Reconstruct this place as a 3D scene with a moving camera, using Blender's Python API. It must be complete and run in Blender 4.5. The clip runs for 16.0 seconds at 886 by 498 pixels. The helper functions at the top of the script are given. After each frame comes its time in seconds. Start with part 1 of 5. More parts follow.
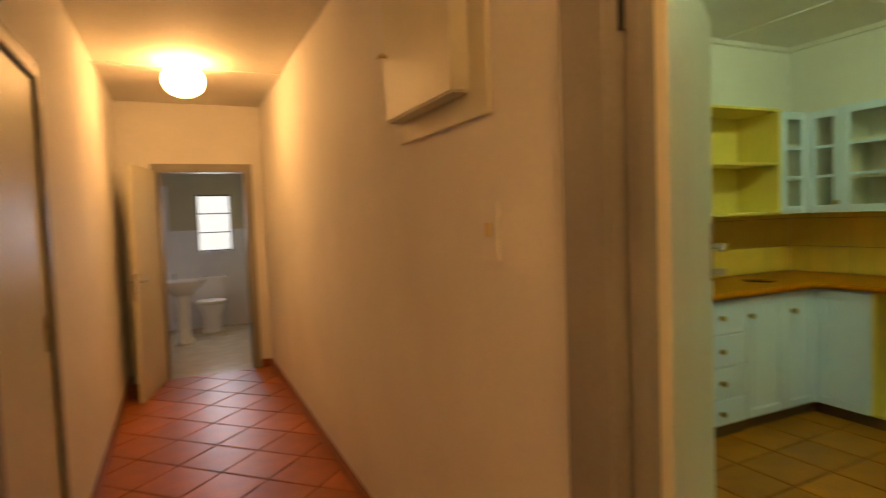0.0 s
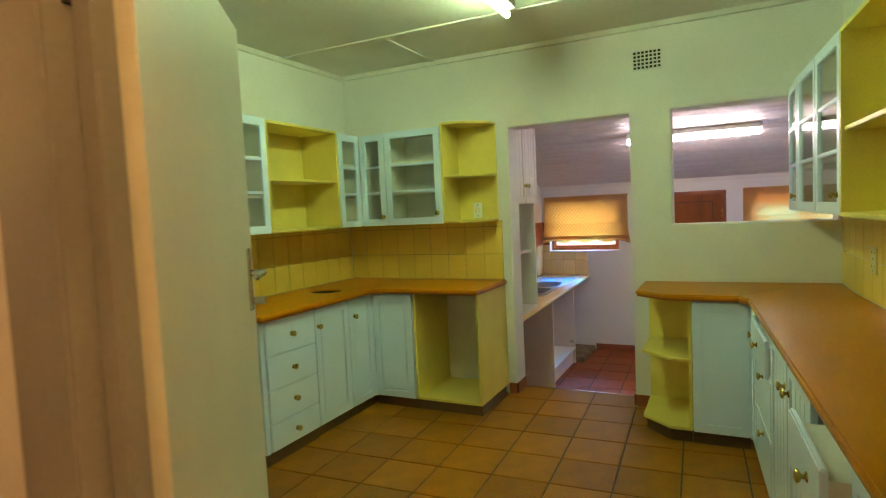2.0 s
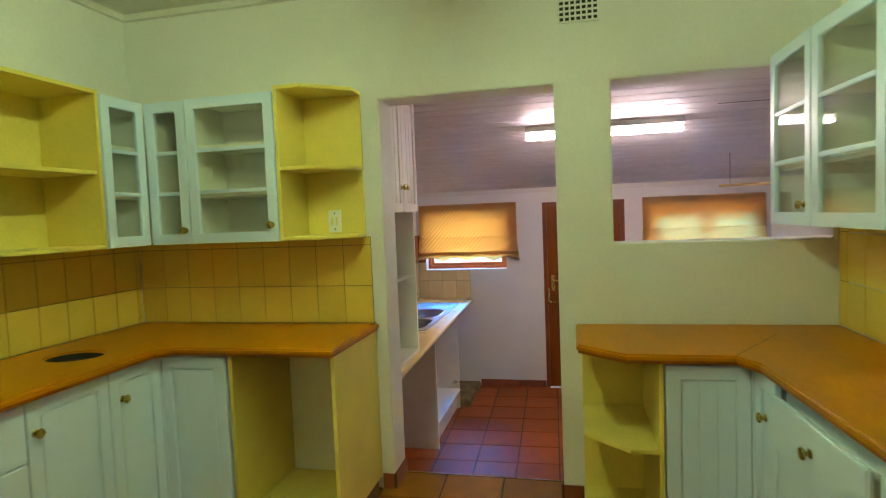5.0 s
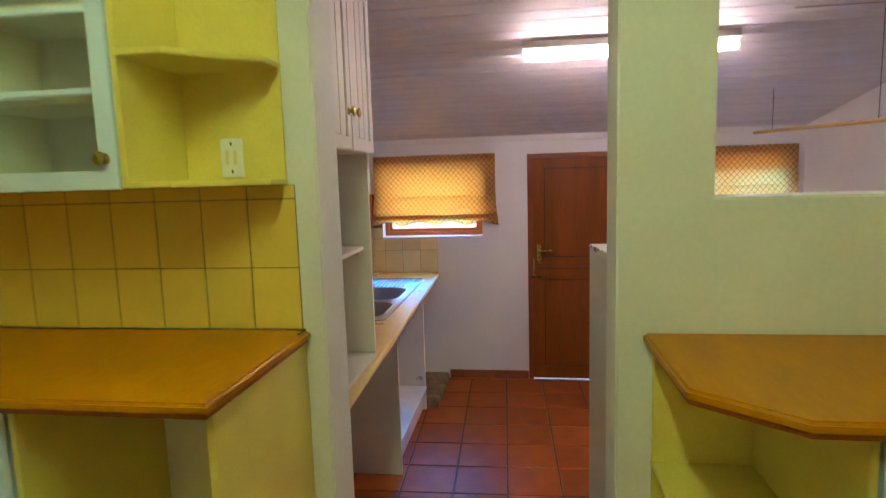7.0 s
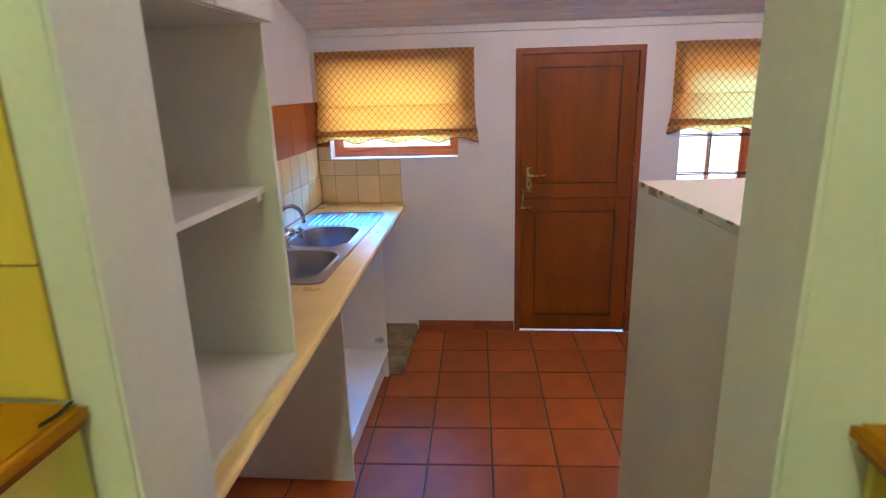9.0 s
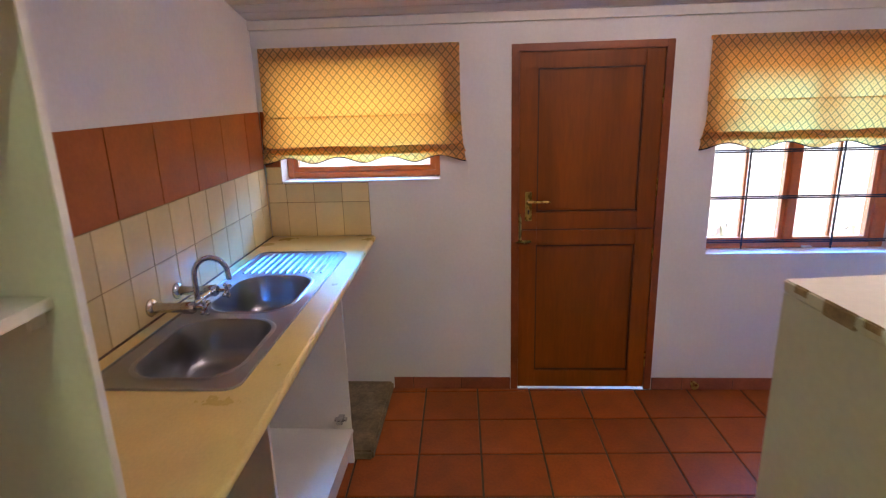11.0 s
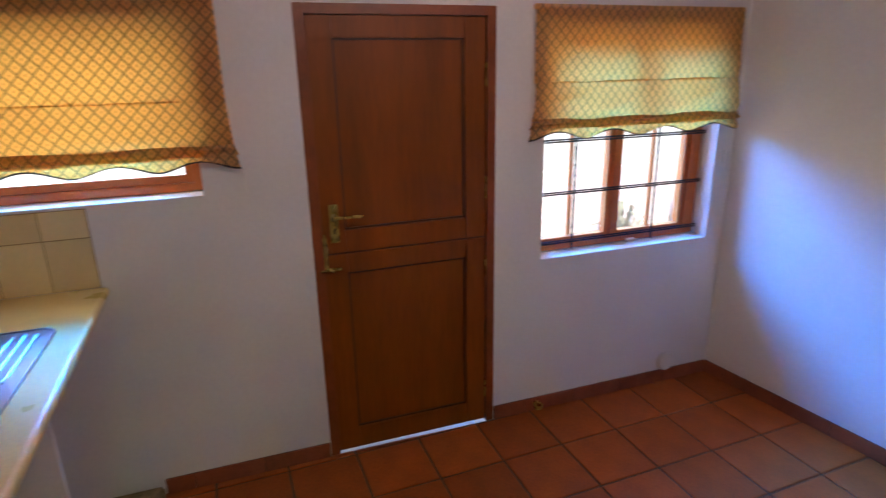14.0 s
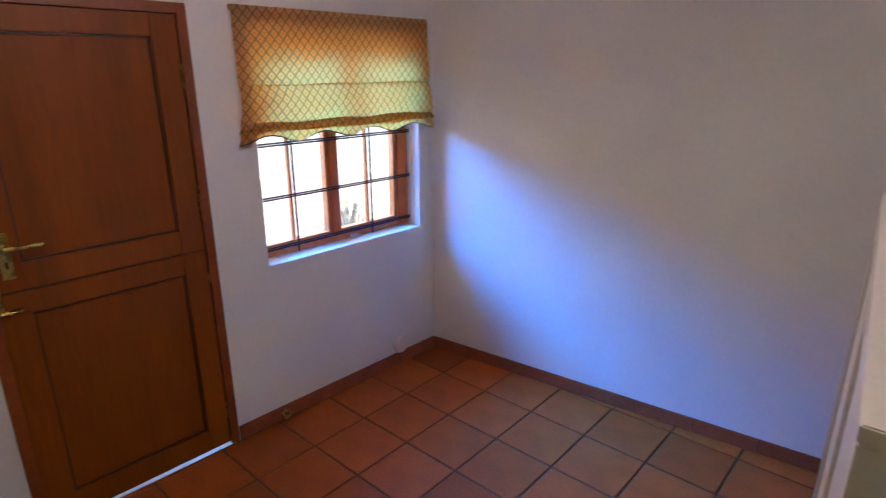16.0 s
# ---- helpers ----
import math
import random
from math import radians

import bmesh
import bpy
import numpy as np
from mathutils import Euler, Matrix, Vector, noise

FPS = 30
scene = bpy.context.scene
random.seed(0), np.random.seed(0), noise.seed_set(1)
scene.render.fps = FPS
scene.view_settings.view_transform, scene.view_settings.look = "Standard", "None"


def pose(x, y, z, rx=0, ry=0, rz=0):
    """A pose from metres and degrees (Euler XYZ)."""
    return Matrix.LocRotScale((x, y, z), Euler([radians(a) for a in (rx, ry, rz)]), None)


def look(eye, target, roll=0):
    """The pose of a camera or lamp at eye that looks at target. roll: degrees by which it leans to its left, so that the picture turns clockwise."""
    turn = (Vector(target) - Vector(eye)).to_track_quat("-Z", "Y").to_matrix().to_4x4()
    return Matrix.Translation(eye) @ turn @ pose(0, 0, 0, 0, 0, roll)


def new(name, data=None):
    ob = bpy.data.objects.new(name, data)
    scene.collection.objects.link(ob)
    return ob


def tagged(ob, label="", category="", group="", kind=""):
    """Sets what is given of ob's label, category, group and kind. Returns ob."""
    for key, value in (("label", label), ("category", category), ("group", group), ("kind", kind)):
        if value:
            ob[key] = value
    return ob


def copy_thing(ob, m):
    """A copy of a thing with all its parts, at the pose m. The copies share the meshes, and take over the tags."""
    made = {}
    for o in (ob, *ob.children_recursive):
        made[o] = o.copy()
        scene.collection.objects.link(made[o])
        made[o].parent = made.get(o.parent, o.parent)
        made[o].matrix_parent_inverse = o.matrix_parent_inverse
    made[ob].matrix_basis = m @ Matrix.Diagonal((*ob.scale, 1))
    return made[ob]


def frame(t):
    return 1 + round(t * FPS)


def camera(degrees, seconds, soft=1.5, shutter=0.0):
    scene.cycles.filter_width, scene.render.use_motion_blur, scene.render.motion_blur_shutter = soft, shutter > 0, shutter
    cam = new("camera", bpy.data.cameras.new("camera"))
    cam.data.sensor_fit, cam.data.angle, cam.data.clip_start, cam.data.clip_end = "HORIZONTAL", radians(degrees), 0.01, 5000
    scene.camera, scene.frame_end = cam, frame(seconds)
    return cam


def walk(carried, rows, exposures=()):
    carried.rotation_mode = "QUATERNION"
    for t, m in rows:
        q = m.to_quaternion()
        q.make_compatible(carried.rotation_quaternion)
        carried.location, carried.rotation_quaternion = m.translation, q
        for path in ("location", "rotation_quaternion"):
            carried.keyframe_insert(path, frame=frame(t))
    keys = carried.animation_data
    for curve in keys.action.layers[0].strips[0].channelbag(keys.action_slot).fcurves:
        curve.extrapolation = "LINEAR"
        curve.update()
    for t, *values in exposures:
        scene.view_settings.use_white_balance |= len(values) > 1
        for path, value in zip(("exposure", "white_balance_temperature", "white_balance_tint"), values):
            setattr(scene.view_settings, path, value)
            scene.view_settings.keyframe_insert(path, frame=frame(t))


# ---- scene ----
cam = camera(75.5, 16.0, 1.2, 0.5)
PATH = [
    (0, (-0.011, 0.878, 1.445), (0.822, 2.693, 1.337), -2.1),
    (0.5, (-0.019, 0.861, 1.452), (1.253, 2.4, 1.339), -2.1),
    (1, (-0.013, 0.894, 1.468), (1.557, 2.126, 1.347), -2.8),
    (1.5, (0.105, 0.889, 1.464), (1.842, 1.872, 1.337), -2.7),
    (2, (0.264, 0.92, 1.477), (2.052, 1.805, 1.346), -2.7),
    (2.5, (0.439, 0.972, 1.475), (2.261, 1.786, 1.341), -2.7),
    (3, (0.626, 1.052, 1.479), (2.496, 1.749, 1.348), -2.6),
    (3.5, (0.853, 1.159, 1.479), (2.765, 1.727, 1.343), -2.4),
    (4, (1.093, 1.243, 1.485), (3.022, 1.755, 1.349), -2.3),
    (6.5, (2.498, 1.737, 1.437), (4.465, 2.057, 1.274), -2.1),
    (7, (2.798, 1.788, 1.389), (4.763, 2.069, 1.144), -1.7),
    (7.5, (3.072, 1.825, 1.341), (5.019, 2.086, 0.965), -1.5),
    (8, (3.355, 1.873, 1.329), (5.283, 2.114, 0.856), -1.5),
    (8.5, (3.598, 1.893, 1.309), (5.519, 2.099, 0.794), -1.5),
    (9, (3.841, 1.889, 1.334), (5.758, 2.074, 0.794), -1.6),
    (9.5, (4.048, 1.886, 1.346), (5.964, 2.063, 0.801), -1.7),
    (10, (4.271, 1.884, 1.352), (6.189, 2.046, 0.811), -1.7),
    (12.5, (5.182, 2.023, 1.304), (7.106, 2.021, 0.756), -1.6),
    (13, (5.346, 2.01, 1.287), (7.259, 1.898, 0.714), -1.4),
    (13.5, (5.443, 1.944, 1.317), (7.324, 1.627, 0.718), -1.4),
    (14, (5.496, 2.001, 1.33), (7.297, 1.373, 0.727), -1.1),
    (14.5, (5.492, 1.993, 1.32), (7.195, 1.133, 0.718), -0.9),
    (15, (5.475, 1.977, 1.314), (7.066, 0.923, 0.719), -0.8),
    (15.5, (5.469, 1.972, 1.327), (6.928, 0.744, 0.724), -0.3),
    (16, (5.463, 1.987, 1.331), (6.772, 0.601, 0.728), -0.1),
]
walk(cam, [(t, look(eye, target, roll)) for t, eye, target, roll in PATH],
     [(0.0, 0.85, 6650, 10), (0.6, 1.04, 6100, 8), (1.2, 1.2, 5950, 4), (2.0, 1.25, 6150, 2), (3.0, 1.24, 6350, 3), (4.2, 1.24, 6350, 5), (7.2, 1.3, 6450, 11), (8.4, 1.55, 5950, 11),
      (9.4, 1.5, 6150, 10), (10.2, 1.42, 6350, 10), (12.5, 0.92, 6500, 12), (14.0, 0.78, 6450, 10), (15.0, 0.86, 6200, 9), (16.0, 0.86, 6200, 9)])

# ---- world, sun, large lights ----
world = bpy.data.worlds.new("world")
scene.world = world
world.use_nodes = True
wn = world.node_tree.nodes
sky = wn.new("ShaderNodeTexSky")
sky.sky_type, sky.sun_disc = "NISHITA", False
sky.sun_elevation, sky.sun_rotation = radians(53), radians(-117)
world.node_tree.links.new(sky.outputs[0], wn["Background"].inputs[0])
wn["Background"].inputs[1].default_value = 0.15


def lamp(name, kind, m, energy, color, sx=0.0, sy=0.0, spread=180):
    data = bpy.data.lights.new(name, kind)
    data.energy, data.color = energy, color
    if kind == "AREA":
        data.spread = radians(spread)
        data.shape, data.size, data.size_y = "RECTANGLE", sx, sy
    ob = new(name, data)
    ob.matrix_world = m
    return ob


sun = lamp("sun", "SUN", look((-6, -3, 9), (0, 0, 0)), 5.0, (1.0, 0.95, 0.88))
sun.data.angle = radians(0.5)
# sky-light stand-ins: a blue lamp in the yard, the rest at window openings
lamp("window_light", "AREA", look((9.50, 0.66, 2.02), (7.00, -0.30, 0.40)), 125, (0.025, 0.245, 1.0), 2.0, 1.1, 80)
# added behind the right-hand blind, tinted warm to keep its cloth golden
lamp("window_light", "AREA", look((8.17, 0.135, 0.95), (7.0, 0.135, 0.93)), 3.2, (1.0, 0.76, 0.72), 0.98, 1.05)
lamp("window_light", "AREA", look((8.20, 2.61, 1.13), (7.25, 2.80, 0.54)), 4.5, (0.01, 0.26, 1.0), 0.80, 0.08, 50)
lamp("window_light", "AREA", look((8.17, 2.61, 1.24), (7.0, 2.65, 0.85)), 5.4, (0.66, 0.74, 1.0), 0.85, 0.60)
lamp("window_light", "AREA", look((0.455, 9.93, 1.5), (0.3, 7.0, 0.6)), 9, (0.85, 0.88, 1.0), 0.45, 0.78)

# ---- materials ----


def material(name, color, rough=0.6, metal=0.0, spots=0.10, scale=6.0, grain=90.0, bump=0.05, coat=0.0, vary=0.0, streak=None, spec=0.5):
    """Principled surface with stains at a large scale, grain at a small one, and an optional shift from piece to piece."""
    m = bpy.data.materials.new(name)
    m.use_nodes = True
    nt = m.node_tree
    n, L = nt.nodes, nt.links
    b = n["Principled BSDF"]
    b.inputs["Metallic"].default_value = metal
    b.inputs["Coat Weight"].default_value = coat
    b.inputs["Specular IOR Level"].default_value = spec
    tc = n.new("ShaderNodeTexCoord")
    vec = tc.outputs["Object"]
    if streak:
        mp = n.new("ShaderNodeMapping")
        mp.inputs["Scale"].default_value = streak
        L.new(vec, mp.inputs[0])
        vec = mp.outputs[0]
    big, fine = n.new("ShaderNodeTexNoise"), n.new("ShaderNodeTexNoise")
    for tex, s, d in ((big, scale, 5), (fine, grain, 3)):
        tex.inputs["Scale"].default_value, tex.inputs["Detail"].default_value = s, d
        L.new(vec, tex.inputs["Vector"])
    ramp = n.new("ShaderNodeMapRange")
    ramp.inputs[1].default_value, ramp.inputs[2].default_value = 0.3, 0.7
    ramp.inputs[3].default_value, ramp.inputs[4].default_value = 1 - spots, 1 + spots * 0.5
    L.new(big.outputs[0], ramp.inputs[0])
    ramp2 = n.new("ShaderNodeMapRange")
    ramp2.inputs[1].default_value, ramp2.inputs[2].default_value = 0.3, 0.7
    ramp2.inputs[3].default_value, ramp2.inputs[4].default_value = 1 - spots * 0.5, 1 + spots * 0.3
    L.new(fine.outputs[0], ramp2.inputs[0])
    mul = n.new("ShaderNodeMath")
    mul.operation = "MULTIPLY"
    L.new(ramp.outputs[0], mul.inputs[0])
    L.new(ramp2.outputs[0], mul.inputs[1])
    val = mul.outputs[0]
    if vary:
        oi = n.new("ShaderNodeObjectInfo")
        rv = n.new("ShaderNodeMapRange")
        rv.inputs[3].default_value, rv.inputs[4].default_value = 1 - vary, 1 + vary * 0.6
        L.new(oi.outputs["Random"], rv.inputs[0])
        m2 = n.new("ShaderNodeMath")
        m2.operation = "MULTIPLY"
        L.new(val, m2.inputs[0])
        L.new(rv.outputs[0], m2.inputs[1])
        val = m2.outputs[0]
    mix = n.new("ShaderNodeVectorMath")
    mix.operation = "SCALE"
    mix.inputs[0].default_value = color
    L.new(val, mix.inputs["Scale"])
    L.new(mix.outputs[0], b.inputs["Base Color"])
    rr = n.new("ShaderNodeMapRange")
    rr.inputs[3].default_value, rr.inputs[4].default_value = max(rough - 0.8 * min(spots, 0.15), 0.03), min(rough + 0.8 * min(spots, 0.15), 1)
    L.new(big.outputs[0], rr.inputs[0])
    L.new(rr.outputs[0], b.inputs["Roughness"])
    if bump:
        bp = n.new("ShaderNodeBump")
        bp.inputs["Strength"].default_value, bp.inputs["Distance"].default_value = min(1, bump * 6), 0.004
        L.new(fine.outputs[0], bp.inputs["Height"])
        L.new(bp.outputs[0], b.inputs["Normal"])
    return m


def glow(name, color, strength):
    m = bpy.data.materials.new(name)
    m.use_nodes = True
    b = m.node_tree.nodes["Principled BSDF"]
    b.inputs["Base Color"].default_value = (0.9, 0.9, 0.9, 1)
    b.inputs["Emission Color"].default_value = (*color, 1)
    b.inputs["Emission Strength"].default_value = strength
    return m


def clear_glass(name):
    m = bpy.data.materials.new(name)
    m.use_nodes = True
    n, L = m.node_tree.nodes, m.node_tree.links
    tr, gl, mx, fr = n.new("ShaderNodeBsdfTransparent"), n.new("ShaderNodeBsdfGlossy"), n.new("ShaderNodeMixShader"), n.new("ShaderNodeMapRange")
    gl.inputs["Roughness"].default_value = 0.03
    tr.inputs[0].default_value = (0.965, 0.975, 0.97, 1)
    lw, pw = n.new("ShaderNodeLayerWeight"), n.new("ShaderNodeMath")
    pw.operation, pw.inputs[1].default_value = "POWER", 4.0
    L.new(lw.outputs["Facing"], pw.inputs[0])
    fr.inputs[3].default_value, fr.inputs[4].default_value = 0.05, 0.8
    L.new(pw.outputs[0], fr.inputs[0])
    L.new(fr.outputs[0], mx.inputs[0])
    L.new(tr.outputs[0], mx.inputs[1])
    L.new(gl.outputs[0], mx.inputs[2])
    L.new(mx.outputs[0], n["Material Output"].inputs[0])
    return m


PLASTER = material("white_wall_plaster", (0.78, 0.77, 0.74), 0.75, spots=0.055, scale=2.2, grain=55, bump=0.03)
CEIL_PAINT = material("ceiling_paint", (0.74, 0.72, 0.66), 0.7, spots=0.08, scale=1.6, grain=40, bump=0.03)
BOARD_PAINT = material("painted_ceiling_boards", (0.74, 0.71, 0.71), 0.52, spots=0.10, scale=3, grain=30, bump=0.03, streak=(4, 0.4, 4))
# terracotta with a yellower base colour than TILE
TILE_K = material("kitchen_terracotta_tile", (0.32, 0.122, 0.004), 0.42, spots=0.24, scale=7, grain=70, bump=0.035, vary=0.22, spec=0.2)
TILE = material("terracotta_tile", (0.36, 0.084, 0.013), 0.50, spec=0.25, spots=0.22, scale=7, grain=70, bump=0.035, vary=0.22)
GROUT = material("dark_grout", (0.085, 0.048, 0.026), 0.85, spots=0.3, scale=9, grain=120, bump=0.15)
SKIRT = material("terracotta_skirting", (0.31, 0.088, 0.036), 0.42, spots=0.22, scale=9, grain=70, bump=0.05, vary=0.15)
KICK = material("dark_kickboard", (0.11, 0.06, 0.024), 0.5, spots=0.2, scale=8, grain=80)
UNIT_WHITE = material("white_cabinet_paint", (0.68, 0.81, 0.98), 0.33, spots=0.025, scale=5, grain=140, bump=0.02)
UNIT_YELLOW = material("yellow_cabinet_paint", (0.80, 0.66, 0.135), 0.42, spots=0.09, scale=4, grain=110, bump=0.025)
WORKTOP = material("orange_wood_worktop", (0.49, 0.182, 0.0), 0.37, spec=0.16, spots=0.14, scale=1.8, grain=16, bump=0.0, coat=0.0, streak=(0.8, 4, 4))
WORKTOP_EDGE = material("dark_worktop_edge", (0.30, 0.085, 0.004), 0.42, spec=0.25, spots=0.2, scale=7, grain=60, bump=0.02, coat=0.25)
BRASS = material("brass", (0.50, 0.40, 0.12), 0.28, metal=1.0, spots=0.25, scale=30, bump=0.0)
CHROME = material("chrome", (0.62, 0.63, 0.65), 0.16, metal=1.0, spots=0.15, scale=30, bump=0.0)
STEEL = material("stainless_steel", (0.33, 0.34, 0.37), 0.30, metal=1.0, spots=0.05, scale=7, grain=160, bump=0.01)
CREAM_TILE = material("cream_wall_tile", (0.76, 0.60, 0.30), 0.24, spots=0.05, scale=9, grain=60, bump=0.02, vary=0.10)
TAN_TILE = material("yellow_wall_tile", (0.83, 0.60, 0.095), 0.34, spots=0.04, scale=9, grain=60, bump=0.02, vary=0.05, spec=0.3)
RUST_TILE = material("rust_wall_tile", (0.42, 0.120, 0.030), 0.5, spec=0.2, spots=0.14, scale=8, grain=60, bump=0.02, vary=0.08)
def fabric(name):
    """Yellow cloth with a dark diamond trellis, which lets light through."""
    m = bpy.data.materials.new(name)
    m.use_nodes = True
    n, L = m.node_tree.nodes, m.node_tree.links
    tc, sep = n.new("ShaderNodeTexCoord"), n.new("ShaderNodeSeparateXYZ")
    L.new(tc.outputs["Object"], sep.inputs[0])

    def calc(op, a, b=None):
        q = n.new("ShaderNodeMath")
        q.operation = op
        for i, s in ((0, a), (1, b)):
            if s is None:
                continue
            if isinstance(s, (int, float)):
                q.inputs[i].default_value = s
            else:
                L.new(s, q.inputs[i])
        return q.outputs[0]
    u, v = calc("MULTIPLY", sep.outputs["Y"], 22.0), calc("MULTIPLY", sep.outputs["Z"], 19.5)
    p, q = calc("FRACT", calc("ADD", u, v)), calc("FRACT", calc("SUBTRACT", u, v))
    line = calc("MAXIMUM", calc("LESS_THAN", p, 0.18), calc("LESS_THAN", q, 0.18))
    dot = calc("LESS_THAN", calc("ADD", calc("ABSOLUTE", calc("SUBTRACT", p, 0.585)), calc("ABSOLUTE", calc("SUBTRACT", q, 0.585))), 0.17)
    noise_tex = n.new("ShaderNodeTexNoise")
    noise_tex.inputs["Scale"].default_value = 9
    L.new(tc.outputs["Object"], noise_tex.inputs["Vector"])
    mix = n.new("ShaderNodeMixRGB")
    mix.inputs[1].default_value, mix.inputs[2].default_value = (0.94, 0.48, 0.06, 1), (0.30, 0.17, 0.035, 1)
    L.new(calc("MAXIMUM", calc("MULTIPLY", line, 0.80), calc("MULTIPLY", dot, 0.36)), mix.inputs[0])
    dif, trl, mx = n.new("ShaderNodeBsdfDiffuse"), n.new("ShaderNodeBsdfTranslucent"), n.new("ShaderNodeMixShader")
    mix2 = n.new("ShaderNodeMixRGB")
    mix2.inputs[1].default_value, mix2.inputs[2].default_value = (0.80, 0.60, 0.32, 1), (0.30, 0.24, 0.15, 1)
    L.new(mix.inputs[0].links[0].from_socket, mix2.inputs[0])
    L.new(mix2.outputs[0], dif.inputs[0])
    L.new(mix.outputs[0], trl.inputs[0])
    mx.inputs[0].default_value = 0.5
    bp = n.new("ShaderNodeBump")
    bp.inputs["Strength"].default_value, bp.inputs["Distance"].default_value = 0.5, 0.01
    L.new(noise_tex.outputs[0], bp.inputs["Height"])
    L.new(bp.outputs[0], dif.inputs["Normal"])
    L.new(dif.outputs[0], mx.inputs[1])
    L.new(trl.outputs[0], mx.inputs[2])
    L.new(mx.outputs[0], n["Material Output"].inputs[0])
    return m


FABRIC = fabric("yellow_trellis_cloth")
SEAM = material("pinkish_piping", (0.50, 0.34, 0.24), 0.8, spots=0.1, bump=0.0)
TILE_JOINT = material("tile_joint", (0.36, 0.23, 0.08), 0.85, spots=0.25, scale=20, bump=0.1)
DOOR_WOOD = material("varnished_brown_wood", (0.235, 0.058, 0.002), 0.38, spec=0.35, spots=0.24, scale=1.7, grain=16, bump=0.012, coat=0.0, streak=(4, 4, 0.5))
FRAME_WOOD = material("red_brown_frame_wood", (0.25, 0.058, 0.010), 0.36, spots=0.28, scale=6, grain=50, bump=0.03, coat=0.15)
WINDOW_WOOD = material("red_window_wood", (0.60, 0.16, 0.030), 0.36, spots=0.2, scale=6, grain=50, bump=0.03, coat=0.15)
# near-black brown that paints shadow lines on the back door
SHADE_WOOD = material("painted_shade_wood", (0.07, 0.018, 0.004), 0.4, spots=0.2, scale=9, bump=0.01)
INNER = material("cream_cabinet_lining", (0.87, 0.88, 0.78), 0.5, spots=0.06, scale=4, grain=90, bump=0.01)
SOCKET = material("cream_socket_plastic", (0.74, 0.62, 0.28), 0.4, spots=0.04, bump=0.0)
TILE_H = material("hall_terracotta_tile", (0.46, 0.135, 0.028), 0.36, spots=0.22, scale=7, grain=70, bump=0.035, vary=0.22)
BATH_PAINT = material("olive_bathroom_paint", (0.56, 0.50, 0.33), 0.6, spots=0.07, scale=3, grain=60)
LAMINATE = material("butter_laminate", (0.74, 0.56, 0.21), 0.3, spots=0.10, scale=5, grain=120, bump=0.01)
MELAMINE = material("white_melamine", (0.80, 0.78, 0.70), 0.42, spots=0.06, scale=4, grain=90, bump=0.015)
CUPBOARD_WHITE = material("aged_white_board", (0.66, 0.63, 0.54), 0.45, spots=0.08, scale=3, grain=80, bump=0.015)
CHIP_CORE = material("bare_chipboard", (0.36, 0.25, 0.13), 0.9, spots=0.35, scale=40, grain=160, bump=0.2)
CEMENT = material("rough_cement", (0.27, 0.20, 0.10), 0.9, spots=0.45, scale=11, grain=60, bump=0.25)
PLASTIC = material("white_plastic", (0.80, 0.79, 0.74), 0.35, spots=0.04, scale=10, bump=0.0)
# near-black that paints the shade inside holes and openings
DARK = material("hole_shade_black", (0.02, 0.02, 0.02), 0.9, spots=0.2, bump=0.0)
BLACK_IRON = material("black_iron", (0.03, 0.03, 0.035), 0.5, metal=0.6, spots=0.2, scale=20, bump=0.03)
DOOR_PAINT = material("cream_door_paint", (0.68, 0.67, 0.54), 0.45, spots=0.06, scale=3, grain=90, bump=0.02)
JAMB_PAINT = material("brown_jamb_paint", (0.29, 0.285, 0.26), 0.5, spots=0.10, scale=4, grain=90, bump=0.02)
PORCELAIN = material("white_porcelain", (0.82, 0.82, 0.82), 0.12, spots=0.02, bump=0.0)
BATH_TILE = material("white_bath_tile", (0.78, 0.79, 0.82), 0.2, spots=0.03, scale=4, bump=0.0)
BATH_FLOOR = material("beige_bath_floor", (0.66, 0.55, 0.38), 0.2, spots=0.1, scale=5, bump=0.02)
RAIL_WOOD = material("pale_rail_wood", (0.55, 0.36, 0.12), 0.5, spots=0.2, scale=12, bump=0.04)
# brick and leaf colours paled to imitate the overexposed yard
YARD_BRICK = material("pink_yard_brick", (0.85, 0.72, 0.68), 0.85, spots=0.12, scale=6, grain=60, bump=0.1)
YARD_PAVE = material("yard_paving", (0.46, 0.40, 0.34), 0.9, spots=0.25, scale=2, grain=50, bump=0.1)
LEAF = material("paled_leaf", (0.52, 0.50, 0.36), 0.6, spots=0.3, scale=12, vary=0.3)
GLASS = clear_glass("clear_glass")
TUBE = glow("tube_glow", (0.77, 1.0, 0.49), 52.0)
TUBE_PINK = glow("laundry_tube_glow", (1.0, 0.755, 0.755), 32.0)
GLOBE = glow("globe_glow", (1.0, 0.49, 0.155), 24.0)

# ---- mesh helpers ----


def place_of(ob):
    v = Vector((0, 0, 0))
    while ob:
        v += ob.location
        ob = ob.parent
    return v


def add_box(bm, lo, hi):
    m = Matrix.LocRotScale([(a + b) / 2 for a, b in zip(lo, hi)], None, [max(b - a, 1e-4) for a, b in zip(lo, hi)])
    return bmesh.ops.create_cube(bm, size=1, matrix=m)["verts"]


def boxes(*pairs, bevel=0.0):
    bm = bmesh.new()
    for lo, hi in pairs:
        add_box(bm, lo, hi)
    if bevel:
        bmesh.ops.bevel(bm, geom=bm.edges[:], offset=bevel, segments=2, affect="EDGES")
    return bm


